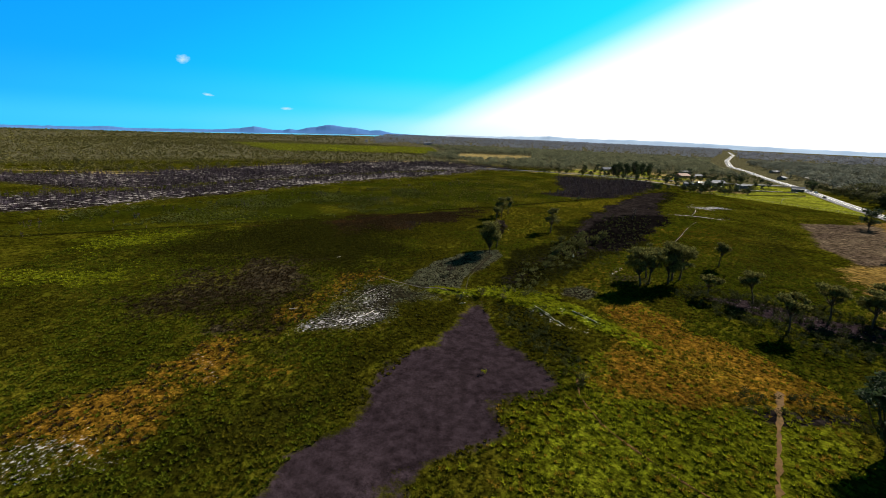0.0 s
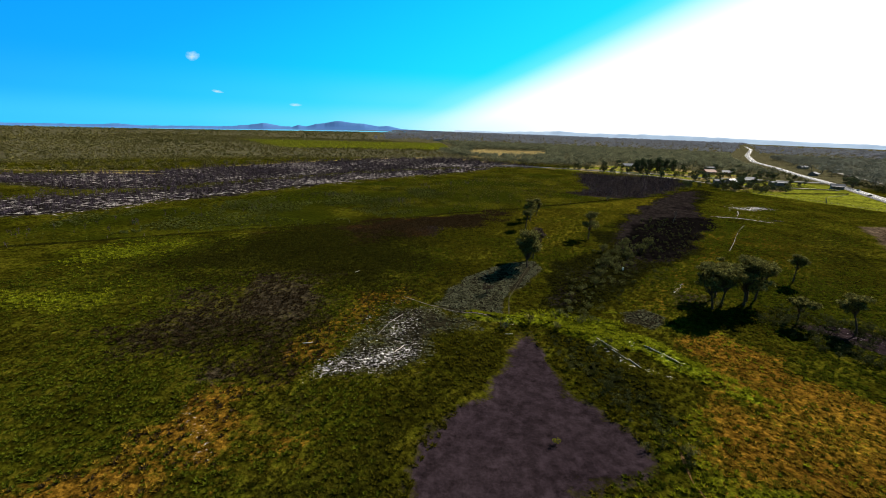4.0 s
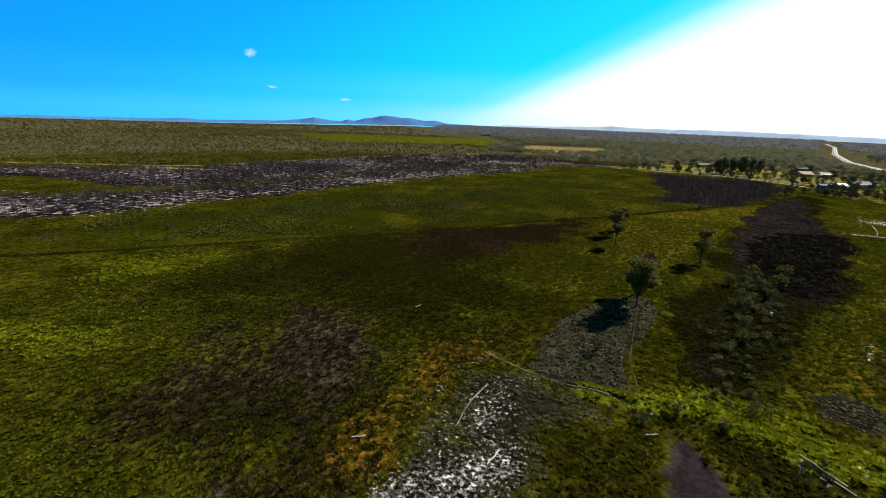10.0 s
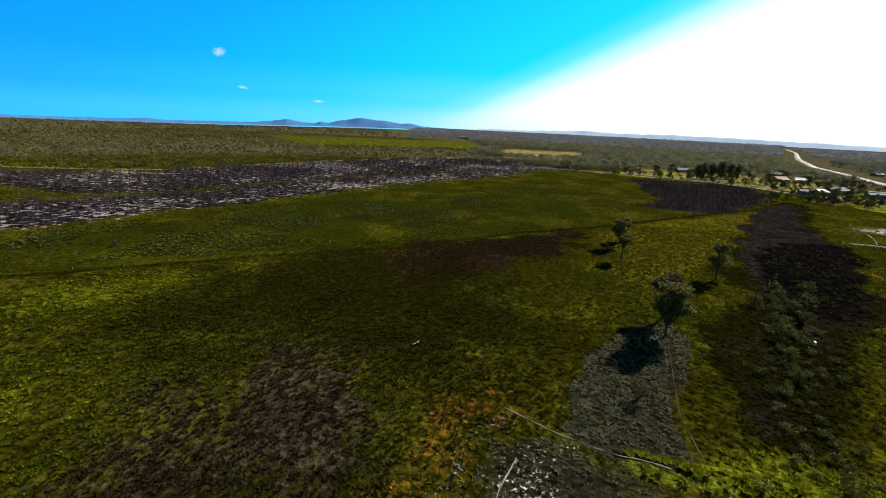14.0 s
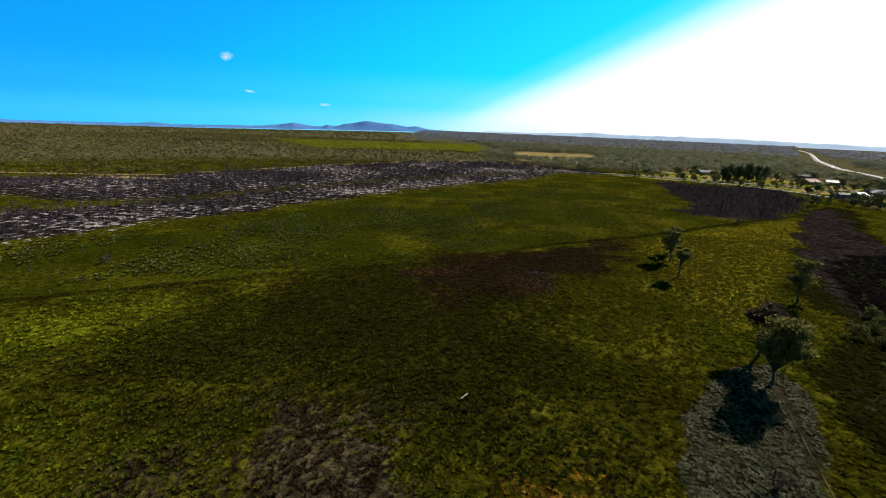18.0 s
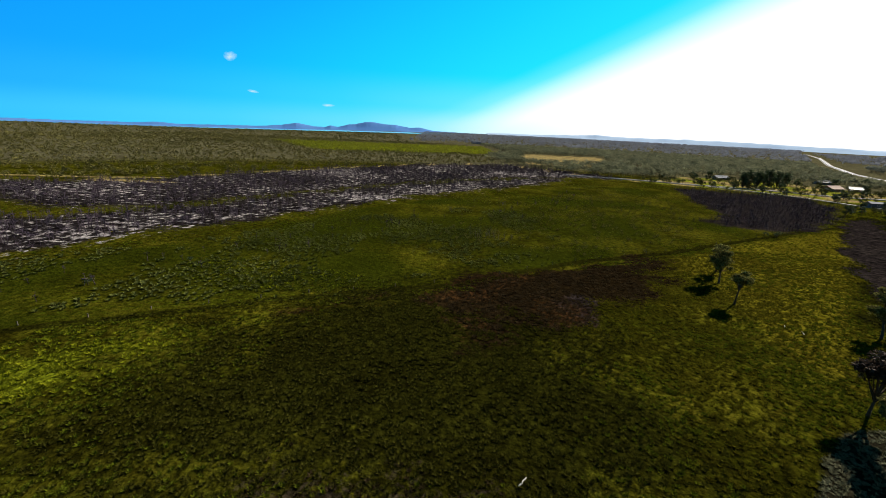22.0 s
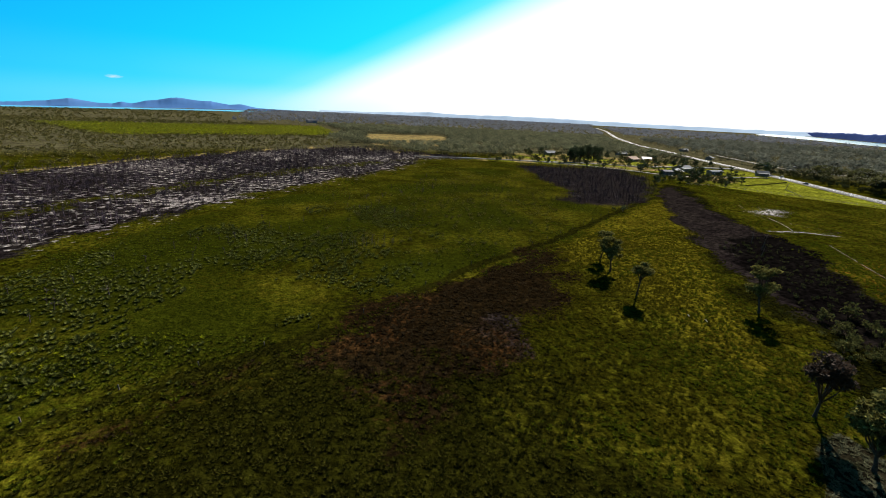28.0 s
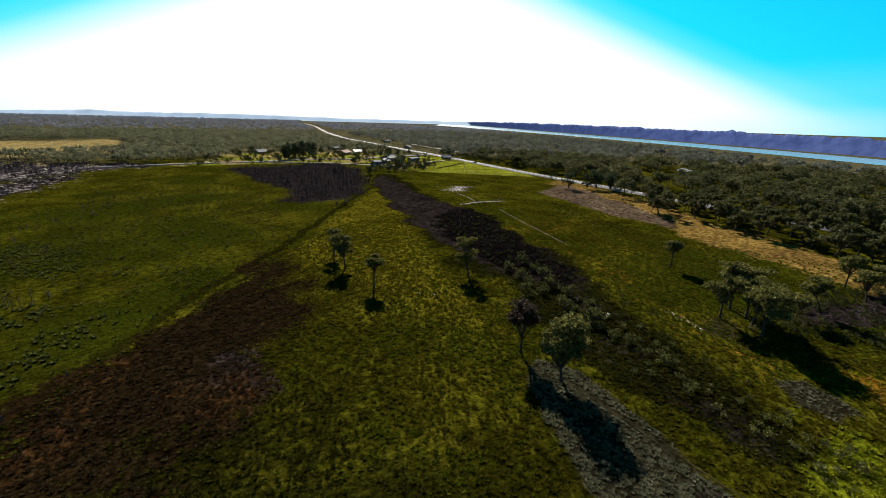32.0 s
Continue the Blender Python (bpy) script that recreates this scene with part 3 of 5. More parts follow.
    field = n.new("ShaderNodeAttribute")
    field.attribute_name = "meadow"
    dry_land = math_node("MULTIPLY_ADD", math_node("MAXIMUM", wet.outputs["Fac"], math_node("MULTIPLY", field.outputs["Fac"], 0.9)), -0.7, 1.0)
    for shade in (lump_shade, swell):
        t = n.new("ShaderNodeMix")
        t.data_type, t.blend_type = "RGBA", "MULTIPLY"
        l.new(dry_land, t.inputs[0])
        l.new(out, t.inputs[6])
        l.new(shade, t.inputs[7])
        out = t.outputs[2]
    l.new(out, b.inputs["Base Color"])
    bp = n.new("ShaderNodeBump")
    bp.inputs["Strength"].default_value, bp.inputs["Distance"].default_value = 1.0, 0.42
    l.new(noise_at(1.15, 3, 0.55), bp.inputs["Height"])
    l.new(math_node("MULTIPLY_ADD", wet.outputs["Fac"], -0.85, 1.0), bp.inputs["Strength"])
    l.new(bp.outputs[0], b.inputs["Normal"])
    return m


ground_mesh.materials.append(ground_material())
tagged(new("ground", ground_mesh), "flat coastal marsh of grass, sedge, mud and sand", "ground", kind="structure")

# ---- water, hills and distance ----
WATER = bpy.data.materials.new("lake_water")
WATER.use_nodes = True
_b = WATER.node_tree.nodes["Principled BSDF"]
_b.inputs["Base Color"].default_value, _b.inputs["Roughness"].default_value = (0.20, 0.42, 0.50, 1), 0.15
_t, _p, _c = (WATER.node_tree.nodes.new(k) for k in ("ShaderNodeTexNoise", "ShaderNodeBump", "ShaderNodeTexCoord"))
_t.inputs["Scale"].default_value, _t.inputs["Detail"].default_value, _p.inputs["Strength"].default_value = 0.15, 6, 0.25
for a, b in ((_c.outputs["Object"], _t.inputs["Vector"]), (_t.outputs["Fac"], _p.inputs["Height"]), (_p.outputs[0], _b.inputs["Normal"])):
    WATER.node_tree.links.new(a, b)


def water_sheet(name, outline, label, z=0.35):
    bm = bmesh.new()
    bm.faces.new([bm.verts.new((x, y, z - float(fall(x, y)))) for x, y in outline])
    bmesh.ops.triangulate(bm, faces=bm.faces)
    return tagged(part(name, bm, WATER), label, "water", kind="structure")


water_sheet("water", [(4400, 3400), (2620, 2193), (1960, 1330), (1473, 720), (1073, 284), (866, 86), (745, -15), (560, -200), (700, -330), (905, -40), (1048, 80), (1307, 318), (1809, 838), (2300, 1330), (3720, 2815), (4500, 3330)], "long blue river reach beyond the woods")


def bay_sheet():
    """The bay as a sheet of quads that follows the falling land."""
    bx, by = np.meshgrid(np.arange(-4500, -200, 60.0), np.arange(1500, 3700, 60.0))
    ids = np.arange(bx.size).reshape(bx.shape)
    quad = np.stack([ids[:-1, :-1], ids[:-1, 1:], ids[1:, 1:], ids[1:, :-1]], -1).reshape(-1, 4)
    px, py = bx.ravel(), by.ravel()
    keep = inside(px[quad].mean(1), py[quad].mean(1), BAY, 2, 0) > 0.5
    me = mesh_arrays("water", np.stack([px, py, 1.6 - fall(px, py)], 1), quad[keep])
    return tagged(part("water", me, WATER), "pale blue bay in front of the far hills", "water", kind="structure")


bay_sheet()

# air haze put into the base colours: blue, and pale below the sun
HILL = material("hazed_far_hills", (0.055, 0.135, 0.32), (0.075, 0.165, 0.36), 0.004, 1.0, spec=0.0)
HILL_PALE = material("hazed_pale_hills", (0.26, 0.34, 0.46), (0.33, 0.42, 0.54), 0.004, 1.0, spec=0.0)
# blue of distance haze is mixed into the ridge's own colour
RIDGE = material("hazed_wooded_ridge", (0.034, 0.052, 0.145), (0.068, 0.094, 0.23), 0.035, 1.0, spec=0.0)


def hill_range(name, crest, depth, mat, label, fuzz=0.0):
    """A ridge along points (x, y, height) of its crest, sloping down on both sides."""
    c = np.array(crest, float)
    t = np.linspace(0, len(c) - 1, (160 if fuzz else 40) * (len(c) - 1) + 1)
    line = np.stack([np.interp(t, np.arange(len(c)), c[:, k]) for k in range(3)], 1)
    k = np.hanning(25) / np.hanning(25).sum()
    line[:, 2] = np.convolve(np.pad(line[:, 2], 12, mode="edge"), k, "valid") * (0.9 + 0.2 * value_noise(line[:, 0], line[:, 1], 70, 9)) + 3 * value_noise(line[:, 0], line[:, 1], 22, 11)
    away = line[:, :2] / np.linalg.norm(line[:, :2], axis=1)[:, None]
    rows = []
    for s, h in ((-1, -0.01), (-0.75, 0.22), (-0.5, 0.5), (-0.2, 0.85), (0, 1), (0.5, 0.5), (1, -0.05)):
        q = line.copy()
        q[:, :2] += away * depth * s
        wob = 0.8 + 0.4 * value_noise(q[:, 0], q[:, 1], 120, 5) if 0 < abs(s) < 1 else 1
        q[:, 2] = line[:, 2] * h * wob + 0.05 - fall(line[:, 0], line[:, 1])
        if s == 0:
            q[:, 2] += fuzz * (value_noise(q[:, 0], q[:, 1], 9, 13) + 0.6 * value_noise(q[:, 0], q[:, 1], 4, 14) - 0.8)
        rows.append(q)
    v = np.concatenate(rows)
    m = len(line)
    i = (np.arange(len(rows) - 1)[:, None] * m + np.arange(m - 1)).ravel()
    me = mesh_arrays(name, v, np.stack([i, i + 1, i + 1 + m, i + m], 1))
    me.shade_smooth()
    return tagged(part(name, me, mat), label, "hill", kind="structure")


RIDGE_LINE = [(3800, 2760, 16), (3400, 2340, 30), (2390, 1330, 37), (1890, 800, 34), (1380, 268, 31), (1110, 12, 29), (970, -130, 29), (810, -400, 29)]


def polar(az, d, h):
    return (d * math.sin(radians(az)), d * math.cos(radians(az)), h)


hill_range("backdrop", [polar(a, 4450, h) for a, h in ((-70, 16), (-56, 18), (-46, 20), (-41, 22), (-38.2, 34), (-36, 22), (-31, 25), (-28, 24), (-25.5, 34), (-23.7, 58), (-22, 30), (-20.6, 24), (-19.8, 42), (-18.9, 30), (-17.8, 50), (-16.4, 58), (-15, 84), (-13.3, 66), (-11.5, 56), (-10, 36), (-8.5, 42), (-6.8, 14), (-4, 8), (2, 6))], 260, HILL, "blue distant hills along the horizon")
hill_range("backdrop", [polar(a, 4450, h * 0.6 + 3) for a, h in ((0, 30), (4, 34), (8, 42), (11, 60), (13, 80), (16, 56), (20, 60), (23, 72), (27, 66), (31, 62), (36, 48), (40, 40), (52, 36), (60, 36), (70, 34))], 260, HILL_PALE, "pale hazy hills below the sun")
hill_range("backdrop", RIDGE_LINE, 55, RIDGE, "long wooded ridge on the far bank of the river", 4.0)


# ---- trees ----
def tree_parts(seed, height=10.5, spread=3.4, clumps=11, base=0.34, per=110, leaf=0.42, low=0.45, flat=0.55, lean=0.5):
    """A paperbark: a leaning trunk, limbs to every clump, and clumps of leaves."""
    r = np.random.default_rng(seed)
    fork = height * (low - 0.08)
    lx, ly = r.normal(0, lean, 2)
    trunk_line = [(0, 0, -0.3), (lx * 0.2, ly * 0.2, fork * 0.35), (lx * 0.6, ly * 0.6, fork * 0.7), (lx, ly, fork), (lx * 1.2, ly * 1.3, height * 0.72)]
    trunk = tube(trunk_line, [height * q for q in (0.030, 0.022, 0.018, 0.015, 0.006)], 8)
    limbs, crown = [], []
    for k in range(clumps):
        w = 2 * math.pi * (k + r.random() * 0.7) / clumps
        rad = spread * (0.25 + 0.7 * r.random() ** 0.7)
        z = height * (low + (0.94 - low) * r.random() ** 0.7)
        c = np.array((lx + rad * math.cos(w), ly + rad * math.sin(w), z))
        s = 0.55 + 0.55 * r.random()
        size = height * 0.135 * s
        crown.append(leaves(c, (size * 1.25, size * 1.25, size * flat), int(per * s), leaf, r))
        if k % 3 == 0:
            crown.append(leaves(c - (0, 0, size * 0.7), (size * 0.7, size * 0.7, size * 0.6), int(per * 0.25), leaf * 0.9, r))
        start = np.array((lx * 0.8, ly * 0.8, fork * (0.75 + 0.3 * r.random())))
        mid = start * 0.45 + c * 0.55 + (0, 0, -0.25 * rad)
        limbs.append(tube([start, mid, c], [height * 0.014, height * 0.009, height * 0.004], 5))
    return trunk, limbs, joined(crown)


def make_tree(name, label, seed, mat=None, bark=None, category="tree", group="", **shape):
    trunk, limbs, crown = tree_parts(seed, **shape)
    ob = new(name)
    part("trunk", mesh_arrays("trunk", *trunk), bark or BARK, ob, smooth=True)
    for q in limbs:
        part("limb", mesh_arrays("limb", *q), bark or BARK, ob, smooth=True)
    part("crown", mesh_arrays("crown", *crown), mat or LEAF, ob)
    return tagged(ob, label, category, group)


def stand(ob, x, y, turn=0.0, scale=1.0, sink=0.0):
    ob.matrix_basis = Matrix.Translation((x, y, float(relief(x, y)) - sink)) @ Matrix.Rotation(radians(turn), 4, "Z") @ Matrix.Scale(scale, 4)
    return ob


TREES = [
    ("tall paperbark tree with a dense dark crown beside pale sedge", 17.8, 147.2, 11.0, 2.8, 16, 1, 0.30),
    ("slim paperbark tree with a thin reddish-green crown", 21.5, 157.0, 9.6, 2.6, 9, 2, 0.40),
    ("paperbark tree with a rounded open crown at the lagoon edge", 50.0, 188.0, 10.5, 2.7, 10, 3, 0.42),
    ("young paperbark with a sparse forked crown on open grass", 26.5, 202.8, 8.6, 2.1, 7, 4, 0.60),
    ("paperbark tree with two layers of foliage on open grass", 31.5, 220.0, 9.8, 2.5, 9, 5, 0.42),
    ("slender paperbark behind a larger one on open grass", 36.5, 231.5, 8.8, 1.9, 7, 6, 0.45),
    ("lone small paperbark standing in dark green sedge", 99.5, 143.0, 8.4, 2.2, 7, 7, 0.60),
    ("tall paperbark with a leaning dark trunk in a clump", 64.0, 121.0, 10.8, 3.0, 11, 18, 0.48),
    ("paperbark with a narrow high crown in a clump", 73.5, 125.5, 11.8, 2.8, 10, 19, 0.52),
    ("large paperbark at the edge of a clump", 60.5, 119.0, 11.0, 3.6, 13, 8, 0.45),
    ("tall flat-topped paperbark in a clump", 70.5, 122.0, 11.6, 3.8, 14, 9, 0.45),
    ("paperbark with pale trunks in a clump", 76.5, 126.5, 11.0, 3.4, 12, 10, 0.45),
    ("paperbark with an umbrella crown beside the clump", 66.0, 127.0, 10.6, 3.2, 11, 11, 0.45),
    ("small paperbark with a low umbrella crown", 77.0, 112.5, 6.8, 2.6, 8, 12, 0.5),
    ("paperbark with a flat crown on bare grey ground", 86.5, 107.5, 8.4, 2.7, 8, 13, 0.6),
    ("paperbark with a flat crown over low scrub", 83.0, 90.5, 8.6, 2.8, 9, 14, 0.6),
    ("paperbark with layered flat foliage near the paddock", 99.0, 97.5, 8.8, 2.9, 9, 15, 0.58),
    ("paperbark with twin trunks near the paddock", 105.0, 93.0, 9.0, 3.0, 9, 16, 0.58),
    ("paperbark with a wide crown near the paddock", 113.0, 100.0, 9.0, 3.0, 9, 17, 0.55),
]
for text, tx, ty, th, ts, tc, seed, low in TREES:
    stand(make_tree("paperbark_tree", text, seed, LEAF_RED if seed == 2 else LEAF, height=th * 1.1, spread=ts, clumps=tc + 3, low=low, flat=0.8 if seed in (1, 2) else 0.5, per=340 if seed == 1 else 230), tx, ty, seed * 40)
stand(make_tree("casuarina_tree", "dense dark casuarina tree beside an orange track", 31, LEAF_DARK, height=11, spread=4.6, clumps=24, low=0.22, per=190, leaf=0.5, flat=0.9), 66, 51)


# ---- grass, sedge and scrub of the plain ----
def tuft(seed, blades=11, height=0.55, reach=0.55, width=0.10):
    """A tussock of leaning grass blades."""
    r = np.random.default_rng(seed)
    v = []
    for k in range(blades):
        w = 2 * math.pi * (k + r.random()) / blades
        d = np.array((math.cos(w), math.sin(w), 0))
        s = np.array((-d[1], d[0], 0)) * width * (0.6 + 0.7 * r.random())
        foot = d * 0.12 * r.random()
        tip = d * reach * (0.4 + 0.8 * r.random()) + np.array((0, 0, height * (0.55 + 0.6 * r.random())))
        v += [foot - s - (0, 0, 0.08), foot + s - (0, 0, 0.08), tip]
    return np.array(v), np.arange(3 * blades).reshape(-1, 3)


def bush(seed, radius=1.0, height=1.3, count=72, size=0.24, stems=3):
    """A low shrub: a few stems and a mound of leaves in lumps."""
    r = np.random.default_rng(seed)
    pieces = []
    for k in range(stems + 1):
        w = 2 * math.pi * (k + r.random()) / (stems + 1)
        c = np.array((math.cos(w) * radius * 0.5, math.sin(w) * radius * 0.5, height * (0.55 + 0.3 * r.random())))
        pieces.append(tube([(0, 0, -0.1), c * 0.6, c], [0.05, 0.035, 0.01], 3))
        pieces.append(leaves(c, (radius * 0.55, radius * 0.55, height * 0.4), count // (stems + 1), size, r))
    return joined(pieces)


def grass_material(name, c1, c2, spread=0.22, transl=0.5):
    return material(name, c1, c2, 0.45, 0.9, spec=0.0, island=spread, transl=transl)


GRASS = {
    "olive": grass_material("olive_grass", (0.026, 0.0245, 0.0023), (0.080, 0.070, 0.0055)),
    "green": grass_material("green_grass", (0.022, 0.0285, 0.0023), (0.080, 0.092, 0.006), transl=0.4),
    "lime": grass_material("lime_reeds", (0.085, 0.095, 0.004), (0.21, 0.215, 0.01)),
    "straw": grass_material("straw_grass", (0.10, 0.062, 0.006), (0.28, 0.175, 0.018)),
    "brown": grass_material("brown_sedge", (0.010, 0.0066, 0.0024), (0.044, 0.030, 0.0155), 0.3),
    "pale": grass_material("pale_sedge", (0.036, 0.038, 0.017), (0.185, 0.182, 0.112), 0.35),
    "dark": grass_material("dark_sedge", (0.012, 0.0125, 0.0018), (0.044, 0.041, 0.006), transl=0.35),
}


def strew(lo, hi, count, r):
    return lo[0] + (hi[0] - lo[0]) * r.random(count), lo[1] + (hi[1] - lo[1]) * r.random(count)


def plain_grass():
    r = np.random.default_rng(11)
    x1, y1 = strew((-125, 24), (140, 262), 118000, r)
    x2, y2 = strew((-260, 180), (300, 500), 46000, r)
    x3, y3 = strew((-32, 80), (24, 156), 15000, r)
    sedge = best(inside(x3, y3, SEDGE_PALE, 2.5, 2), inside(x3, y3, SAND_A, 4, 5) - 0.25) > 0.5
    x, y = np.r_[x1, x2, x3[sedge]], np.r_[y1, y2, y3[sedge]]
    far = np.r_[np.zeros(len(x1), bool), np.ones(len(x2), bool), np.zeros(int(sedge.sum()), bool)]
    clump = value_noise(x, y, 5, 21) * 0.3 + value_noise(x, y, 1.7, 22) * 0.7
    keep = (clump > 0.12 + 0.3 * r.random(len(x))) & ~(far & (y < 262) & (x > -125) & (x < 140))
    x, y, far = x[keep], y[keep], far[keep]
    wet = inside(x, y, POND, 1.5, 1.5)
    peat = best(inside(x, y, PEAT, 5, 3), inside(x, y, BLACK, 10, 6), inside(x, y, BURNT_S, 8, 7), inside(x, y, BURNT_N, 10, 8))
    path = best(*[along(x, y, q, 1.6, 0.6, 0.6) for q in PATHS])
    hard = best(inside(x, y, PLOUGH, 4, 1), 0.8 * inside(x, y, MARGIN, 4, 2) * (r.random(len(x)) > 0.3), along(x, y, ROAD, 30, 2), along(x, y, SIDE_ROAD, 16, 2), inside(x, y, TOWN, 8, 2), inside(x, y, LAWNS, 3, 2), inside(x, y, GREY_DIRT, 4, 3))
    sand = best(inside(x, y, SAND_A, 4, 5), inside(x, y, SAND_B, 4, 4))
    left0, smooth = inside(x, y, MEADOW, 3, 2) > 0.5, value_noise(x, y, 22, 75)
    keep = (wet < 0.45) & (path < 0.5) & ~(left0 & (smooth > 0.34)) & (hard < 0.5) & (peat < 0.25 + 0.6 * r.random(len(x))) & (sand < 0.3 + 0.8 * r.random(len(x)))
    x, y, far = x[keep], y[keep], far[keep]
    u = r.random(len(x))
    mixed = value_noise(x, y, 30, 31) * 0.6 + value_noise(x, y, 9, 32) * 0.4 + 0.25 * (u - 0.5)
    kind = np.where(mixed > 0.47, 1, 0)
    left = inside(x, y, MEADOW, 3, 2) > 0.5
    kind[left & (u < 0.8)] = 1
    kind[(inside(x, y, WARM, 5, 3) > 0.5) & (u < 0.5)] = 0
    kind[(inside(x, y, LIME_A, 18, 8) > 0.5) & (u < 0.1)] = 2
    kind[(best(inside(x, y, LIME_C, 9, 6), inside(x, y, LIME_D, 7, 6)) > 0.5) & (u < 0.5)] = 2
    # dark tufts on the grass darkened for vignetting
    kind[(inside(x, y, DARK_GRASS, 20, 6) > 0.4 + 0.55 * u)] = 6
    kind[(inside(x, y, [(-68, 84), (-60, 112), (-36, 122), (-24, 102), (-34, 82)], 6, 6) > 0.4 + 0.6 * u)] = 6
    kind[(inside(x, y, LAGOON, 6, 4) > 0.4)] = 6
    kind[(inside(x, y, LIME_B, 5, 4) > 0.5) & (u < 0.5)] = 2
    hot = best(inside(x, y, ORANGE_A, 5, 5), inside(x, y, ORANGE_B, 4, 4))
    kind[(hot > 0.5) & (u < np.where(x < 0, np.where(y > 85, 0.16, 0.42), 0.6))] = 3
    kind[(hot > 0.5) & (u > 0.68) & (x < 0)] = 4
    kind[(hot > 0.5) & (u > 0.8) & (x > 0)] = 2
    kind[best(0.9 * inside(x, y, BROWN_A, 9, 8), inside(x, y, BROWN_B, 9, 6), *[0.85 * inside(x, y, q, 4, 4) for q in RUST]) > 0.35 + 0.5 * u] = 4
    kind[best(inside(x, y, SEDGE_PALE, 2.5, 2), inside(x, y, SAND_A, 4, 5) - 0.1) > 0.5] = 5
    kind[(inside(x, y, LIME_B, 5, 4) > 0.5) & (u > 0.84)] = 3
    kind[inside(x, y, GREY_BUSH, 2, 1.5) > 0.5] = 5
    kind[(inside(x, y, [(7, 111), (20, 115), (34, 107), (31, 102), (16, 107)], 2.5, 2) > 0.5) & (u < 0.7)] = 2
    kind[along(x, y, DITCH, 3, 1, 0.6) > 0.5] = 6
    kind[along(x, y, LEVEE, 7, 1.5, 2) > 0.5] = 2
    size = (0.38 + 0.6 * r.random(len(x))) * np.where(far, 1.25, 1.0)
    size[kind == 5] *= 0.8
    size[kind == 2] *= 1.25
    turn = r.random(len(x)) * 6.283
    shapes = [tuft(s, 12, 0.46, 0.6, 0.15) for s in range(6)] + [tuft(s, 13, 0.3, 0.7, 0.16) for s in range(6, 9)]
    pick = r.integers(0, len(shapes), len(x))
    names = ("olive", "green", "lime", "straw", "brown", "pale", "dark")
    text = ("olive green marsh grass in tussocks", "fresh green marsh grass in tussocks", "tall lime green reeds and grass", "dry orange straw grass", "withered brown sedge", "pale grey-green sedge in dense low clumps", "dark wet sedge along the lagoon and dark sedge on the darkened grass")
    for k, key in enumerate(names):
        m = kind == k
        me = mesh_arrays("grass", *scatter(shapes, x[m], y[m], relief(x[m], y[m]), size[m], turn[m], pick[m]))
        tagged(part("grass", me, GRASS[key]), text[k], "grass", kind="stuff")


plain_grass()

SCRUB = material("scrub_leaves", (0.034, 0.038, 0.011), (0.14, 0.138, 0.048), 0.1, 0.85, spec=0.0, island=0.5, transl=0.2)
SCRUB_DARK = material("dark_scrub_leaves", (0.020, 0.024, 0.008), (0.072, 0.075, 0.027), 0.1, 0.9, spec=0.0, island=0.5, transl=0.15)
HEATH = material("heath_leaves", (0.055, 0.05, 0.014), (0.125, 0.108, 0.036), 0.01, 0.9, spec=0.0, island=0.2, transl=0.15)
TUSSOCK = material("tussock_leaves", (0.030, 0.036, 0.007), (0.110, 0.116, 0.030), 0.05, 0.9, spec=0.0, island=0.4, transl=0.25)
# leaf colour lightened and greyed to stand in for some haze
LEAF_NORTH = material("hazed_north_leaves", (0.046, 0.051, 0.028), (0.165, 0.165, 0.092), 0.05, 0.85, island=0.5, transl=0.42)


def scrub_band(name, label, outline, count, mat, seed, lo, hi, r0=1.0, h0=1.3, limit=0.5, leaf=0.24, cluster=0.0, mounds=False):
    r = np.random.default_rng(seed)
    px, py = np.array(outline).T
    x, y = strew((px.min() - 5, py.min() - 5), (px.max() + 5, py.max() + 5), count, r)
    m = inside(x, y, outline, 4, 3, seed) > limit * (0.6 + 0.8 * r.random(count))
    if cluster:
        m &= value_noise(x, y, cluster, seed) * 0.7 + value_noise(x, y, cluster / 3, seed + 3) * 0.3 > 0.5
    x, y = x[m], y[m]
    shapes = [tuft(seed * 10 + s, 26, 0.75, 0.85, 0.22) if mounds else bush(seed * 10 + s, r0, h0, size=leaf) for s in range(4)]
    me = mesh_arrays(name, *scatter(shapes, x, y, relief(x, y), lo + (hi - lo) * r.random(len(x)), r.random(len(x)) * 6.283, r.integers(0, 4, len(x))))
    return tagged(part(name, me, mat), label, name.replace("_", " "), kind="stuff")


scrub_band("scrub", "grey-green scrub along the lagoon bank", [(17, 108), (26, 126), (38, 145), (46, 163), (55, 182), (66, 178), (58, 160), (46, 140), (34, 122), (24, 108)], 900, SCRUB, 3, 0.45, 1.1)
scrub_band("scrub", "dark wet scrub inside the lagoon", [(30, 118), (48, 150), (60, 180), (96, 240), (118, 240), (104, 200), (80, 168), (50, 130)], 1500, SCRUB_DARK, 4, 0.3, 0.8)
scrub_band("scrub", "dark scrub under the paperbark clump", [(66, 112), (78, 122), (100, 108), (122, 92), (112, 74), (84, 78), (72, 96)], 1300, SCRUB_DARK, 5, 0.4, 1.1)
scrub_band("scrub", "bushy scrub beside the muddy pond", [(12, 102), (26, 98), (24, 84), (27, 66), (19, 68), (16, 84)], 420, SCRUB_DARK, 6, 0.35, 0.75)
scrub_band("scrub", "black brushwood row beside the orange track", [(50, 62), (56, 63), (70, 61), (70, 56), (53, 57)], 260, SCRUB_DARK, 7, 0.35, 0.8)
scrub_band("scrub", "low bushes on the northern plain", [(-60, 250), (-30, 330), (20, 400), (90, 420), (80, 330), (40, 262), (0, 238)], 900, HEATH, 8, 0.4, 0.9)
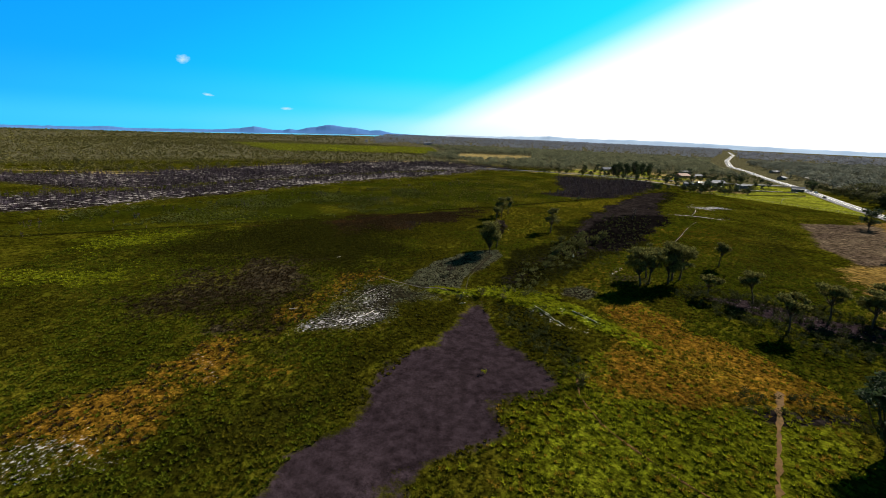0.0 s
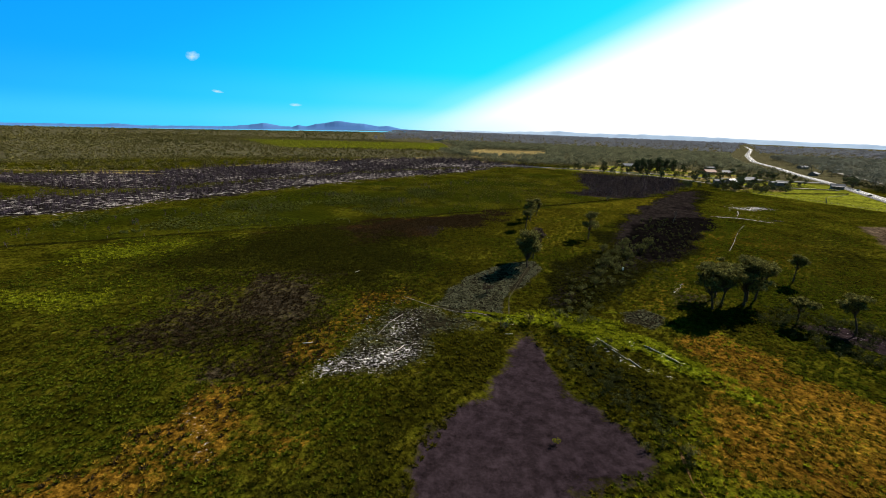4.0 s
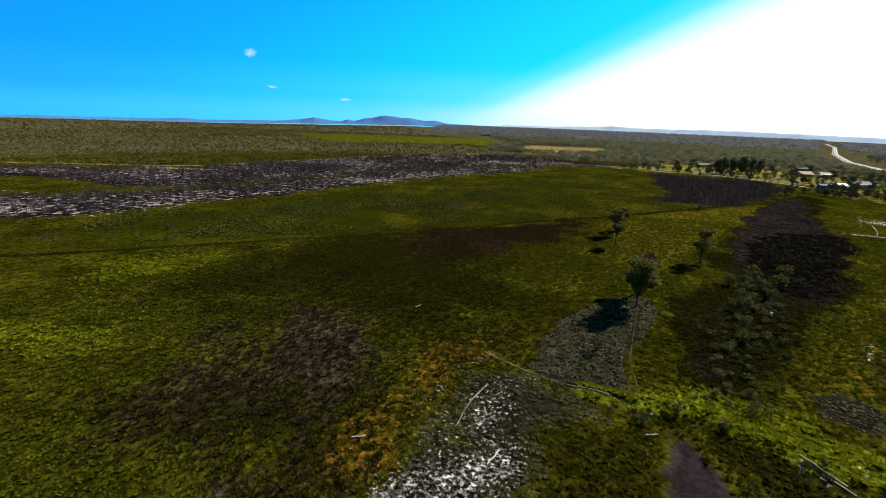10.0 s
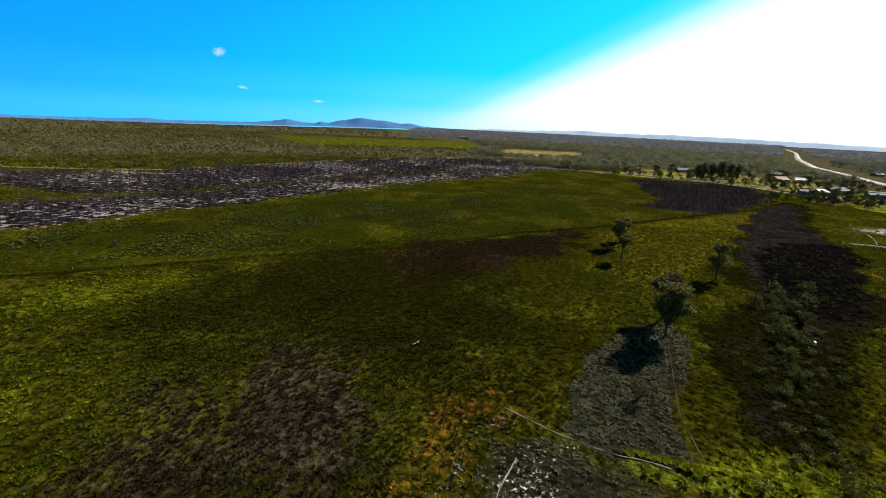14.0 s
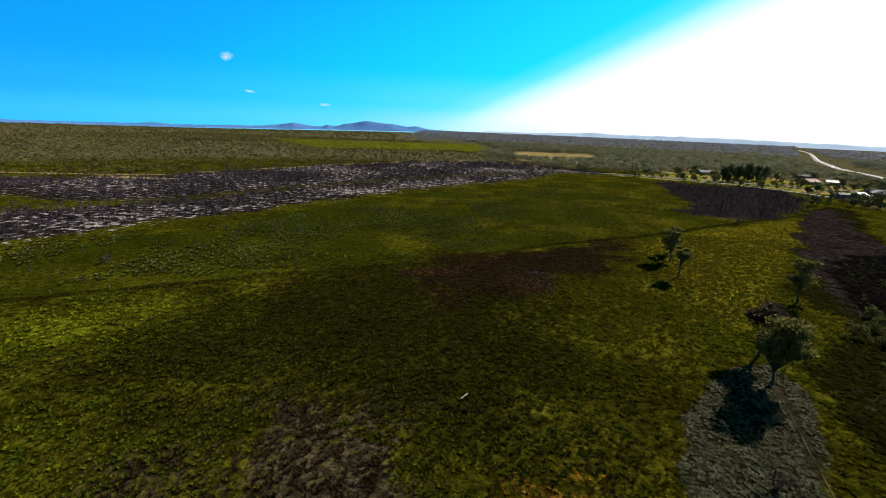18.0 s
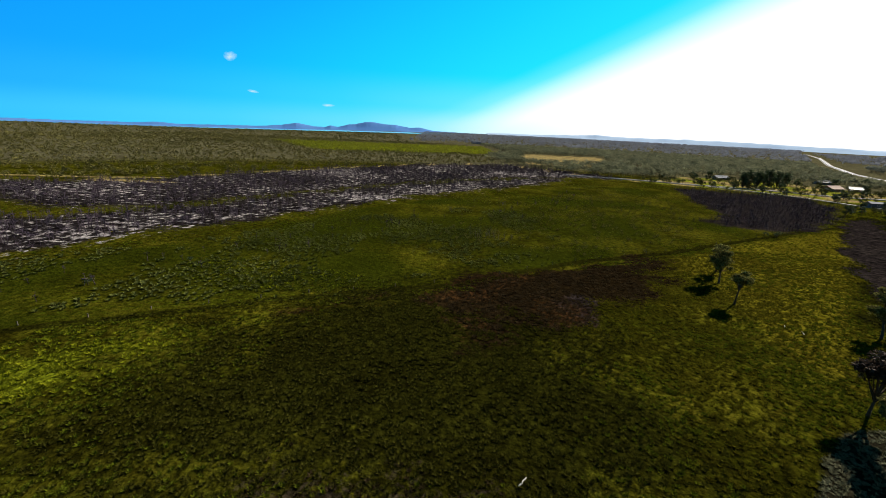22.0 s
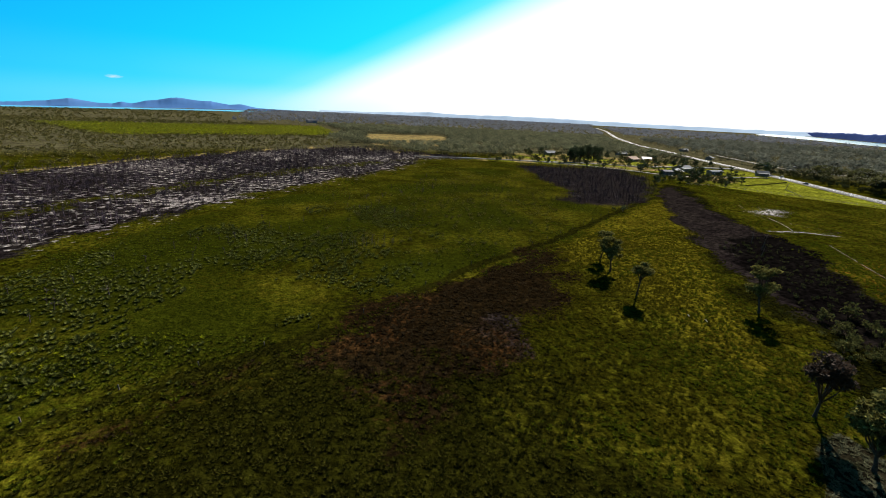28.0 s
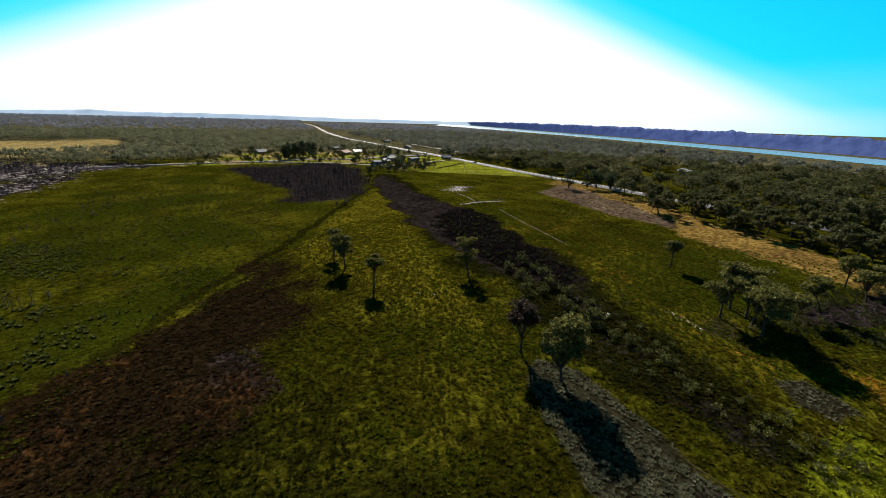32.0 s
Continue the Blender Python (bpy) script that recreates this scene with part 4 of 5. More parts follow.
scrub_band("scrub", "tussocky low bushes on the western plain", [(-150, 160), (-178, 190), (-130, 236), (-90, 290), (-40, 330), (-6, 300), (-10, 244), (-44, 216), (-100, 184)], 15000, TUSSOCK, 9, 0.4, 0.9, cluster=24, mounds=True)


scrub_band("scrub", "garden bushes and shrubs round the houses", TOWN, 380, SCRUB, 23, 0.7, 2.2, 1.2, 1.5, leaf=0.4)
scrub_band("scrub", "dark garden trees among the houses", TOWN, 150, SCRUB_DARK, 27, 1.4, 3.0, 1.2, 1.7, leaf=0.4)
scrub_band("scrub", "scattered low tussocks on the green meadow", MEADOW, 7000, TUSSOCK, 28, 0.3, 0.65, cluster=30, mounds=True)
scrub_band("scrub", "bushes along the edge of the mown paddock", [(205, 385), (240, 366), (262, 372), (276, 392), (262, 412), (225, 400)], 150, SCRUB_DARK, 24, 0.9, 2.2, 1.2, 1.6, leaf=0.4)
scrub_band("scrub", "roadside scrub beside the highway", [(300, 262), (330, 300), (352, 360), (392, 440), (420, 480), (410, 420), (372, 350), (345, 290)], 900, SCRUB_DARK, 25, 0.9, 2.2, 1.2, 1.6, leaf=0.4)
scrub_band("scrub", "bushes between the settlement and the highway", [(330, 480), (380, 490), (430, 580), (480, 700), (440, 660), (380, 560), (340, 520)], 700, SCRUB, 26, 0.6, 1.5, 1.3, 1.5, leaf=0.45)


# ---- burnt thicket ----
def charred(seed, height=3.6):
    """A burnt sapling: a stem, a few bare twigs and a wisp of scorched leaves."""
    r = np.random.default_rng(seed)
    lean = r.normal(0, 0.25, 2)
    top = np.array((lean[0], lean[1], height))
    pieces = [tube([(0, 0, -0.1), top * 0.5, top], [0.09, 0.07, 0.02], 3)]
    for k in range(4):
        s = top * (0.4 + 0.5 * r.random())
        e = s + np.array((*r.normal(0, 0.55, 2), 0.7))
        pieces.append((np.array([s + (0.05, 0, 0), s - (0.05, 0, 0), e]), np.array([[0, 1, 2]])))
    pieces.append(leaves(top * 0.75, (0.6, 0.6, 0.9), 10, 0.3, r))
    return joined(pieces)


def burnt_thicket(label, outlines, lo, hi, count, seed, height):
    r = np.random.default_rng(seed)
    x, y = strew(lo, hi, count, r)
    m = best(*[inside(x, y, q, 5, 6) for q in outlines]) * (0.35 + 0.9 * value_noise(x, y, 16, seed)) > 0.3 + 0.35 * r.random(count)
    x, y = x[m], y[m]
    shapes = [charred(seed * 20 + s, height) for s in range(6)]
    me = mesh_arrays("burnt_thicket", *scatter(shapes, x, y, 0 * x, 0.5 + 0.8 * r.random(len(x)), r.random(len(x)) * 6.283, r.integers(0, 6, len(x))))
    return tagged(part("burnt_thicket", me, CHAR), label, "burnt trees", kind="stuff")


burnt_thicket("burnt black saplings over white sand", [BURNT_S, BURNT_N], (-470, 60), (110, 650), 30000, 2, 3.4)
scrub_band("scrub", "scorched dark bushes on the burnt sand", BURNT_S, 2600, CHAR, 21, 0.7, 1.5, 1.1, 1.4, leaf=0.3)
scrub_band("scrub", "scorched dark bushes along the northern burnt strip", BURNT_N, 3800, CHAR, 22, 0.7, 1.5, 1.1, 1.4, leaf=0.3)
burnt_thicket("scattered scorched saplings in the grass beside the burn", [[(-190, 150), (-150, 190), (-112, 250), (-70, 310), (-20, 360), (40, 440), (60, 430), (0, 340), (-50, 285), (-95, 230), (-135, 170), (-165, 140)]], (-195, 135), (70, 450), 900, 4, 2.0)
burnt_thicket("burnt black saplings beside the settlement", [BLACK], (70, 300), (230, 490), 4200, 3, 2.6)


# ---- woods ----
FOREST_E = [(300, 262), (236, 198), (199, 158), (169, 129), (150, 104), (124, 77), (84, 22), (60, -60), (240, -300), (420, -120), (539, 22), (629, 97), (782, 243), (1078, 566), (1927, 1656), (1500, 2250), (980, 1450), (640, 900), (470, 570), (400, 430), (340, 320)]
FOREST_N = [(60, 575), (112, 556), (160, 560), (210, 625), (300, 630), (350, 540), (400, 500), (540, 830), (800, 1250), (1540, 2400), (2200, 3300), (600, 4300), (-600, 4300), (-250, 1320), (-20, 1225), (10, 950), (-40, 740)]
HEATH_W = [(-520, 255), (-310, 336), (-268, 366), (-240, 425), (-190, 500), (-113, 592), (-20, 668), (-40, 880), (-300, 768), (-540, 1060), (-40, 1215), (-250, 1320), (-600, 2800), (-1500, 2300), (-3000, 1300), (-1800, 300)]


def wood_tree(seed, clumps, per, leaf, height=10.0, spread=4.6, trunk=True):
    """A tree of the woods: a trunk and a domed crown of flattish leaf clumps."""
    r = np.random.default_rng(seed)
    pieces = [tube([(0, 0, -0.2), (0.2, 0, height * 0.4), (0.3, 0.2, height * 0.75)], [0.3, 0.2, 0.06], 4)] if trunk else []
    for k in range(clumps):
        w = 2.4 * k + r.random()
        up = (k + 0.5) / clumps
        rad = spread * 0.85 * math.sqrt(1 - up * up) * (0.8 + 0.3 * r.random())
        c = np.array((rad * math.cos(w), rad * math.sin(w), height * (0.50 + 0.40 * up)))
        pieces.append(leaves(c, (spread * 0.42, spread * 0.42, height * 0.10), per, leaf, r, 0.45))
    return joined(pieces)


def wood(label, outline, lo, hi, count, seed, shapes, s0, s1, mat=LEAF_FOREST, clear=(), near=None, category="woods"):
    r = np.random.default_rng(seed)
    # denser towards the plain: draw the distance from it evenly in its square root
    x, y = strew(lo, hi, count, r)
    m = inside(x, y, outline, 6, 4) > 0.5
    for line, width in clear:
        m &= along(x, y, line, width, 1, 0) < 0.5
    for q in (FIELD_FAR, LAWNS, PIT, BAY):
        m &= inside(x, y, q, 3, 2) < 0.5
    if near:
        d = np.hypot(x - 20, y - 120)
        m &= (d >= near[0]) & (d < near[1])
    m &= value_noise(x, y, 60, seed) * 0.7 + value_noise(x, y, 18, seed + 1) * 0.3 > 0.22
    x, y = x[m], y[m]
    me = mesh_arrays("woods", *scatter(shapes, x, y, -fall(x, y), s0 + (s1 - s0) * r.random(len(x)), r.random(len(x)) * 6.283, r.integers(0, len(shapes), len(x))))
    return tagged(part("woods", me, mat), label, category, kind="stuff")


W0 = [wood_tree(100 + s, 12, 36, 0.8) for s in range(5)]
W1 = [wood_tree(120 + s, 7, 14, 1.4) for s in range(5)]
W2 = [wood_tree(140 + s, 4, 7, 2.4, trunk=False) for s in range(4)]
SH = [bush(160 + s, 1.5, 1.7, 20, 0.8, 2) for s in range(4)]
ROADS = ((ROAD, 30), (SIDE_ROAD, 14), ([(416, 180), (335, 196)], 30), ([(362, 440), (420, 560), (470, 700), (540, 840), (720, 1130), (1160, 1769)], 34))
wood("open eucalypt woods between the road and the river", FOREST_E, (60, -150), (480, 480), 2500, 41, W0, 0.5, 1.35, clear=ROADS, near=(200, 480))
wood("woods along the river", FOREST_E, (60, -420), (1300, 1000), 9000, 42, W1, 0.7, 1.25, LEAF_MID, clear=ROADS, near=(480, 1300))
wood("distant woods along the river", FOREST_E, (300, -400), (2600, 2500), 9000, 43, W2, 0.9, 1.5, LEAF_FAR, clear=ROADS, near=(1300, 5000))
wood("woods north of the settlement", FOREST_N, (-50, 540), (900, 1300), 8500, 44, W1, 0.55, 1.0, LEAF_NORTH, clear=ROADS, near=(0, 1200))
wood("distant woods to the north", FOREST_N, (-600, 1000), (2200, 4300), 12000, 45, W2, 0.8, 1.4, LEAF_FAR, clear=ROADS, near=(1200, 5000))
wood("low heath on the western flats", HEATH_W, (-900, 250), (0, 1300), 16000, 46, SH, 0.7, 1.5, HEATH, category="heath")
wood("far heath on the western flats", HEATH_W, (-3000, 300), (0, 2800), 9000, 47, SH, 1.4, 3.0, HEATH, near=(900, 5000), category="heath")
wood("bright green low scrub on the northern flats", LIME_FAR, (-540, 760), (0, 1215), 5000, 48, SH, 0.8, 1.6, grass_material("bright_scrub", (0.085, 0.095, 0.008), (0.17, 0.17, 0.02)), category="heath")


# ---- roads ----
ASPHALT = material("asphalt", (0.050, 0.050, 0.054), (0.085, 0.085, 0.090), 0.4, 0.8, 0.3, 30, spec=0.07)
GRAVEL = material("gravel_shoulder", (0.16, 0.14, 0.11), (0.26, 0.23, 0.19), 0.8, 0.9, 0.4, 20)
PAINT = material("road_paint", (0.70, 0.70, 0.68), (0.80, 0.80, 0.78), 2.0, 0.6)


def smooth_line(line, step=8.0):
    p = np.array(line, float)
    d = np.r_[0, np.cumsum(np.hypot(*np.diff(p, axis=0).T))]
    t = np.arange(0, d[-1], step)
    q = np.stack([np.interp(t, d, p[:, k]) for k in range(2)], 1)
    k = np.hanning(9) / np.hanning(9).sum()
    pad = np.concatenate([q[:1].repeat(4, 0), q, q[-1:].repeat(4, 0)])
    return np.stack([np.convolve(pad[:, i], k, "valid") for i in range(2)], 1)


def ribbon(line, width, z, thick=0.25, shift=0.0):
    """A flat strip with sides, along a line, shifted across it."""
    d = np.gradient(line, axis=0)
    d /= np.hypot(*d.T)[:, None]
    nrm = np.stack([d[:, 1], -d[:, 0]], 1)
    cols = []
    for s, h in ((-1.0, z - thick), (-0.97, z), (0.97, z), (1.0, z - thick)):
        q = line + nrm * (shift + s * width / 2)
        cols.append(np.c_[q, np.full(len(q), h)])
    v = np.concatenate(cols)
    m = len(line)
    i = (np.arange(3)[:, None] * m + np.arange(m - 1)).ravel()
    return v, np.stack([i, i + 1, i + 1 + m, i + m], 1)


def road(name, label, line, width, shoulder, mat, lines=True):
    pts = smooth_line(line)
    ob = tagged(part(name, mesh_arrays(name, *ribbon(pts, width, 0.42)), mat), label, "road", kind="structure")
    part("shoulder", mesh_arrays("shoulder", *ribbon(pts, width + 2 * shoulder, 0.36, 0.4)), GRAVEL, ob, "pale gravel road shoulder")
    if lines:
        for s in (-width / 2 + 0.9, -0.15, 0.15, width / 2 - 0.9):
            part("lane_line", mesh_arrays("lane_line", *ribbon(pts, 0.14, 0.426, 0.02, s)), PAINT, ob, "white painted lane line")
    return ob


road("road", "two-lane asphalt highway shining in the low sun", ROAD, 9.0, 1.2, ASPHALT)
road("road", "narrow asphalt side road into the settlement", SIDE_ROAD, 6.0, 1.0, ASPHALT, False)
road("road", "pale sandy drive past the houses", [(168, 512), (200, 486), (226, 452), (238, 420), (262, 402), (300, 408), (352, 402)], 4.0, 0.5, GRAVEL, False)
road("road", "sandy track in the woods beyond the highway", [(430, 330), (470, 400), (452, 470), (500, 560), (540, 640)], 5.0, 0.8, GRAVEL, False)

# ---- houses ----
METAL_WHITE = material("white_metal_roof", (0.085, 0.09, 0.105), (0.15, 0.155, 0.175), 0.3, 0.75, spec=0.03)
METAL_GREY = material("grey_metal_roof", (0.06, 0.068, 0.08), (0.11, 0.12, 0.14), 0.3, 0.5, spec=0.1)
TILE_BROWN = material("brown_tile_roof", (0.17, 0.09, 0.06), (0.26, 0.15, 0.10), 1.2, 0.8, 0.4, 8)
WALL_PALE = material("pale_weatherboard", (0.17, 0.15, 0.13), (0.26, 0.235, 0.2), 0.5, 0.8)
WALL_BRICK = material("tan_brick_wall", (0.24, 0.14, 0.09), (0.34, 0.21, 0.14), 1.5, 0.9, 0.3, 12)
TIMBER = material("grey_timber", (0.20, 0.17, 0.14), (0.32, 0.28, 0.24), 2.0, 0.9)
GLASS = material("dark_window_glass", (0.02, 0.025, 0.03), (0.03, 0.035, 0.04), 1.0, 0.08, spec=0.6)
FRAME = material("white_window_frame", (0.66, 0.66, 0.64), (0.74, 0.74, 0.72), 1.0, 0.5)


def gable_roof(w, d, h, rise, over=0.6, thick=0.18):
    bm = bmesh.new()
    x, y = w / 2 + over, d / 2 + over
    low = h - 0.35 * rise * over
    rows = [(-x, -y, low), (x, -y, low), (x, 0, h + rise), (-x, 0, h + rise), (-x, y, low), (x, y, low)]
    top = [bm.verts.new((a, b, c + thick)) for a, b, c in rows]
    bot = [bm.verts.new(p) for p in rows]
    for f in ((0, 1, 2, 3), (3, 2, 5, 4)):
        bm.faces.new([top[i] for i in f])
        bm.faces.new([bot[i] for i in reversed(f)])
    for a, b in ((0, 1), (1, 2), (2, 5), (5, 4), (4, 3), (3, 0)):
        bm.faces.new([bot[a], bot[b], top[b], top[a]])
    return bm


def walls(w, d, h, rise):
    bm = bmesh.new()
    v = [bm.verts.new(p) for p in ((-w / 2, -d / 2, -0.2), (w / 2, -d / 2, -0.2), (w / 2, d / 2, -0.2), (-w / 2, d / 2, -0.2), (-w / 2, -d / 2, h), (w / 2, -d / 2, h), (w / 2, d / 2, h), (-w / 2, d / 2, h), (-w / 2, 0, h + rise), (w / 2, 0, h + rise))]
    for f in ((0, 1, 5, 4), (2, 3, 7, 6), (1, 2, 6, 9, 5), (3, 0, 4, 8, 7), (3, 2, 1, 0)):
        bm.faces.new([v[i] for i in f])
    return bm


def house(name, label, x, y, turn, w, d, h=2.8, rise=1.6, roof=None, wall=None, windows=3, veranda=True):
    ob = new(name)
    ob.matrix_basis = pose(x, y, 0.15, 0, 0, turn)
    w, d = w * 0.72, d * 0.78
    part("wall", walls(w, d, h, rise), wall or WALL_PALE, ob)
    part("roof", gable_roof(w, d, h, rise), roof or METAL_WHITE, ob)
    for side in (-1, 1):
        for k in range(windows):
            cx = -w / 2 + w * (k + 0.5) / windows + (0.9 if side < 0 else 0)
            cy = side * (d / 2 + 0.02)
            win = part("window", box(bmesh.new(), cx - 0.8, cy - 0.05, 0.95, cx + 0.8, cy + 0.05, 2.15, 0.02), FRAME, ob)
            part("pane", box(bmesh.new(), cx - 0.7, cy - 0.065, 1.05, cx + 0.7, cy + 0.065, 2.05), GLASS, win)
    part("door", box(bmesh.new(), -w / 2 + 0.2, -d / 2 - 0.06, 0, -w / 2 + 1.1, -d / 2 + 0.02, 2.05, 0.02), TIMBER, ob)
    if veranda:
        bm = bmesh.new()
        q = [bm.verts.new(p) for p in ((-w / 2, -d / 2 - 2.6, h - 0.55), (w / 2, -d / 2 - 2.6, h - 0.55), (w / 2, -d / 2 - 0.05, h - 0.1), (-w / 2, -d / 2 - 0.05, h - 0.1))]
        r = [bm.verts.new(p.co + Vector((0, 0, 0.1))) for p in q]
        bm.faces.new(q[::-1])
        bm.faces.new(r)
        for a in range(4):
            bm.faces.new([q[a], q[(a + 1) % 4], r[(a + 1) % 4], r[a]])
        part("veranda_roof", bm, roof or METAL_WHITE, ob)
        for k in range(4):
            px = -w / 2 + 0.15 + (w - 0.3) * k / 3
            part("post", box(bmesh.new(), px - 0.06, -d / 2 - 2.5, -0.2, px + 0.06, -d / 2 - 2.38, h - 0.5), TIMBER, ob)
    return tagged(ob, label, "house" if name == "house" else name.replace("_", " "))


house("house", "white-roofed house with a lawn at the bush edge", 229, 598, 10, 20, 9)
house("house", "white-roofed house among tall trees", 345, 608, -15, 18, 9)
house("house", "tan brick house with a brown tiled roof", 300, 534, 20, 22, 11, 3.0, 2.0, TILE_BROWN, WALL_BRICK, 4)
house("house", "low brick house with a grey metal roof", 326, 540, -30, 14, 8, 2.8, 1.4, METAL_GREY, WALL_BRICK)
house("house", "pale house with a wide blue-white metal roof", 290, 450, 8, 22, 12, 3.2, 1.8)
house("house", "weatherboard house with a grey roof behind dark trees", 262, 430, 30, 16, 9, 2.8, 1.6, METAL_GREY)
house("shed", "small white metal farm shed", 246, 424, -10, 11, 7, 3.0, 0.9, METAL_WHITE, METAL_GREY, 1, False)
house("shed", "long white metal shed beside the lawns", 303, 426, 4, 20, 7, 3.0, 0.8, METAL_WHITE, METAL_WHITE, 2, False)
house("house", "small white house beside the highway", 352, 418, -35, 13, 8)
house("house", "white-roofed house hidden in the woods", 413, 180, 40, 24, 10)
house("house", "pale house in the woods beyond the highway", 526, 440, 20, 18, 9)
house("house", "white house on a clearing beyond the highway", 543, 699, 10, 20, 9)
house("house", "white house beside another beyond the highway", 566, 668, -20, 16, 8)
house("house", "pale house near the highway bend", 451, 566, 35, 16, 9)
house("shed", "grey metal shed on the far side of the highway", 470, 470, -20, 15, 8, 3.2, 0.9, METAL_GREY, METAL_GREY, 1, False)
house("shed", "white metal shed in the northern woods", -60, 1480, 15, 40, 16, 7, 2, METAL_WHITE, METAL_WHITE, 2, False)

# ---- yards: tanks, hedges ----
def water_tank(label, x, y, radius=1.6, height=2.2):
    ob = new("water_tank")
    ob.location = (x, y, 0.05)
    bm = bmesh.new()
    bmesh.ops.create_cone(bm, cap_ends=True, segments=24, radius1=radius, radius2=radius, depth=height, matrix=Matrix.Translation((0, 0, height / 2 - 0.1)))
    part("barrel", bm, METAL_GREY, ob, smooth=False)
    bm = bmesh.new()
    bmesh.ops.create_cone(bm, cap_ends=True, segments=24, radius1=radius * 1.03, radius2=0.2, depth=0.4, matrix=Matrix.Translation((0, 0, height + 0.1)))
    part("lid", bm, METAL_WHITE, ob)
    return tagged(ob, label, "water tank")


water_tank("grey corrugated water tank beside a house", 300, 446)
water_tank("grey corrugated water tank beside a shed", 255, 432)
water_tank("grey corrugated water tank behind a brick house", 312, 528)
water_tank("grey corrugated water tank at the bush edge", 240, 604)


def hedge(label, line, seed, width=1.0, height=1.1):
    """A clipped row of leaves along a line, on a row of stems."""
    r = np.random.default_rng(seed)
    pts = smooth_line(line, 1.2)
    pieces = [leaves((a, b, height * 0.6), (0.8, width * 0.6, height * 0.5), 26, 0.35, r) for a, b in pts]
    ob = new("hedge")
    part("foliage", mesh_arrays("foliage", *joined(pieces)), SCRUB_DARK, ob)
    for a, b in pts[::4]:
        part("stem", mesh_arrays("stem", *tube([(a, b, -0.1), (a, b, height * 0.7)], [0.06, 0.03], 4)), BARK, ob)
    return tagged(ob, label, "hedge")


hedge("dark hedge across the mown paddock", [(272, 392), (300, 398), (338, 402)], 81)
hedge("dark hedge between two paddocks", [(262, 362), (292, 368), (326, 376)], 82)
hedge("dark hedge beside the sheds", [(286, 412), (312, 414), (334, 420)], 83)
hedge("dark hedge along the side road", [(270, 470), (300, 470), (330, 466)], 84)
hedge("dark hedge in front of the brick house", [(284, 520), (304, 522), (318, 518)], 85)

# ---- vehicles ----
RUBBER = material("tyre_rubber", (0.02, 0.02, 0.02), (0.03, 0.03, 0.03), 4.0, 0.85)
CAR_WHITE = material("white_car_paint", (0.68, 0.68, 0.68), (0.74, 0.74, 0.74), 1.0, 0.25, spec=0.5)
CAR_DARK = material("dark_car_paint", (0.05, 0.055, 0.065), (0.07, 0.075, 0.085), 1.0, 0.25, spec=0.5)


def car(label, x, y, turn, paint, z=0.42):
    ob = new("car")
    ob.matrix_basis = pose(x, y, z, 0, 0, turn)

    def hull(profile, half):
        bm = bmesh.new()
        a = [bm.verts.new((-half, p, q)) for p, q in profile]
        b = [bm.verts.new((half, p, q)) for p, q in profile]
        bm.faces.new(a)
        bm.faces.new(b[::-1])
        for i in range(len(a)):
            j = (i + 1) % len(a)
            bm.faces.new([a[j], a[i], b[i], b[j]])
        bmesh.ops.bevel(bm, geom=bm.edges[:], offset=0.06, segments=2, affect="EDGES")
        return bm

    part("body", hull([(-2.2, 0.3), (2.2, 0.3), (2.25, 0.7), (1.2, 0.92), (-2.2, 0.95)], 0.88), paint, ob)
    part("cabin", hull([(-1.9, 0.9), (1.1, 0.9), (0.4, 1.46), (-1.5, 1.48)], 0.76), GLASS, ob, "dark tinted glass cabin")
    part("roof", hull([(-1.5, 1.42), (0.4, 1.4), (0.35, 1.53), (-1.45, 1.55)], 0.74), paint, ob)
    for sx in (-0.86, 0.86):
        for sy in (-1.4, 1.4):
            bm = bmesh.new()
            bmesh.ops.create_cone(bm, cap_ends=True, segments=14, radius1=0.33, radius2=0.33, depth=0.22, matrix=Matrix.Translation((sx, sy, 0.33)) @ Matrix.Rotation(math.pi / 2, 4, "Y"))
            part("wheel", bm, RUBBER, ob)
    return tagged(ob, label, "car", "cars on the road")


car("white car on the highway", 360, 405.5, -27, CAR_WHITE)
car("dark car on the highway", 334, 367, -27, CAR_DARK)
car("white van parked beside the small white house", 364, 432, 40, CAR_WHITE, 0.1)
car("white car parked beside the sheds", 276, 420, 80, CAR_WHITE, 0.12)
car("white car far along the highway", 470, 645, -26, CAR_WHITE)


# ---- fences ----
DEADWOOD = material("bleached_dead_wood", (0.30, 0.26, 0.22), (0.48, 0.43, 0.38), 2.0, 0.95, 0.4, 14)
DARKWOOD = material("weathered_dark_wood", (0.05, 0.042, 0.036), (0.11, 0.095, 0.08), 2.0, 0.95, 0.4, 14)


def fence(label, line, gap, height=1.2, mat=None, wired=True):
    ob = new("fence")
    p = np.array(line, float)
    ob.location = (p[0][0], p[0][1], 0)
    d = np.r_[0, np.cumsum(np.hypot(*np.diff(p, axis=0).T))]
    at = np.arange(0, d[-1], gap)
    q = np.stack([np.interp(at, d, p[:, k]) for k in range(2)], 1) - p[0]
    post = bpy.data.meshes.new("post")
    box_bm = box(bmesh.new(), -0.09, -0.09, -0.3, 0.09, 0.09, height, 0.02)
    box_bm.to_mesh(post)
    box_bm.free()
    post.materials.append(mat or TIMBER)
    for a, b in q:
        o = new("post", post)
        o.parent, o.location = ob, (a, b, 0)
    for h in (0.45, 0.8, 1.1) if wired else ():
        part("wire", mesh_arrays("wire", *tube(np.c_[q, np.full(len(q), h)], [0.018] * len(q), 3)), TIMBER, ob)
    return tagged(ob, label, "fence")


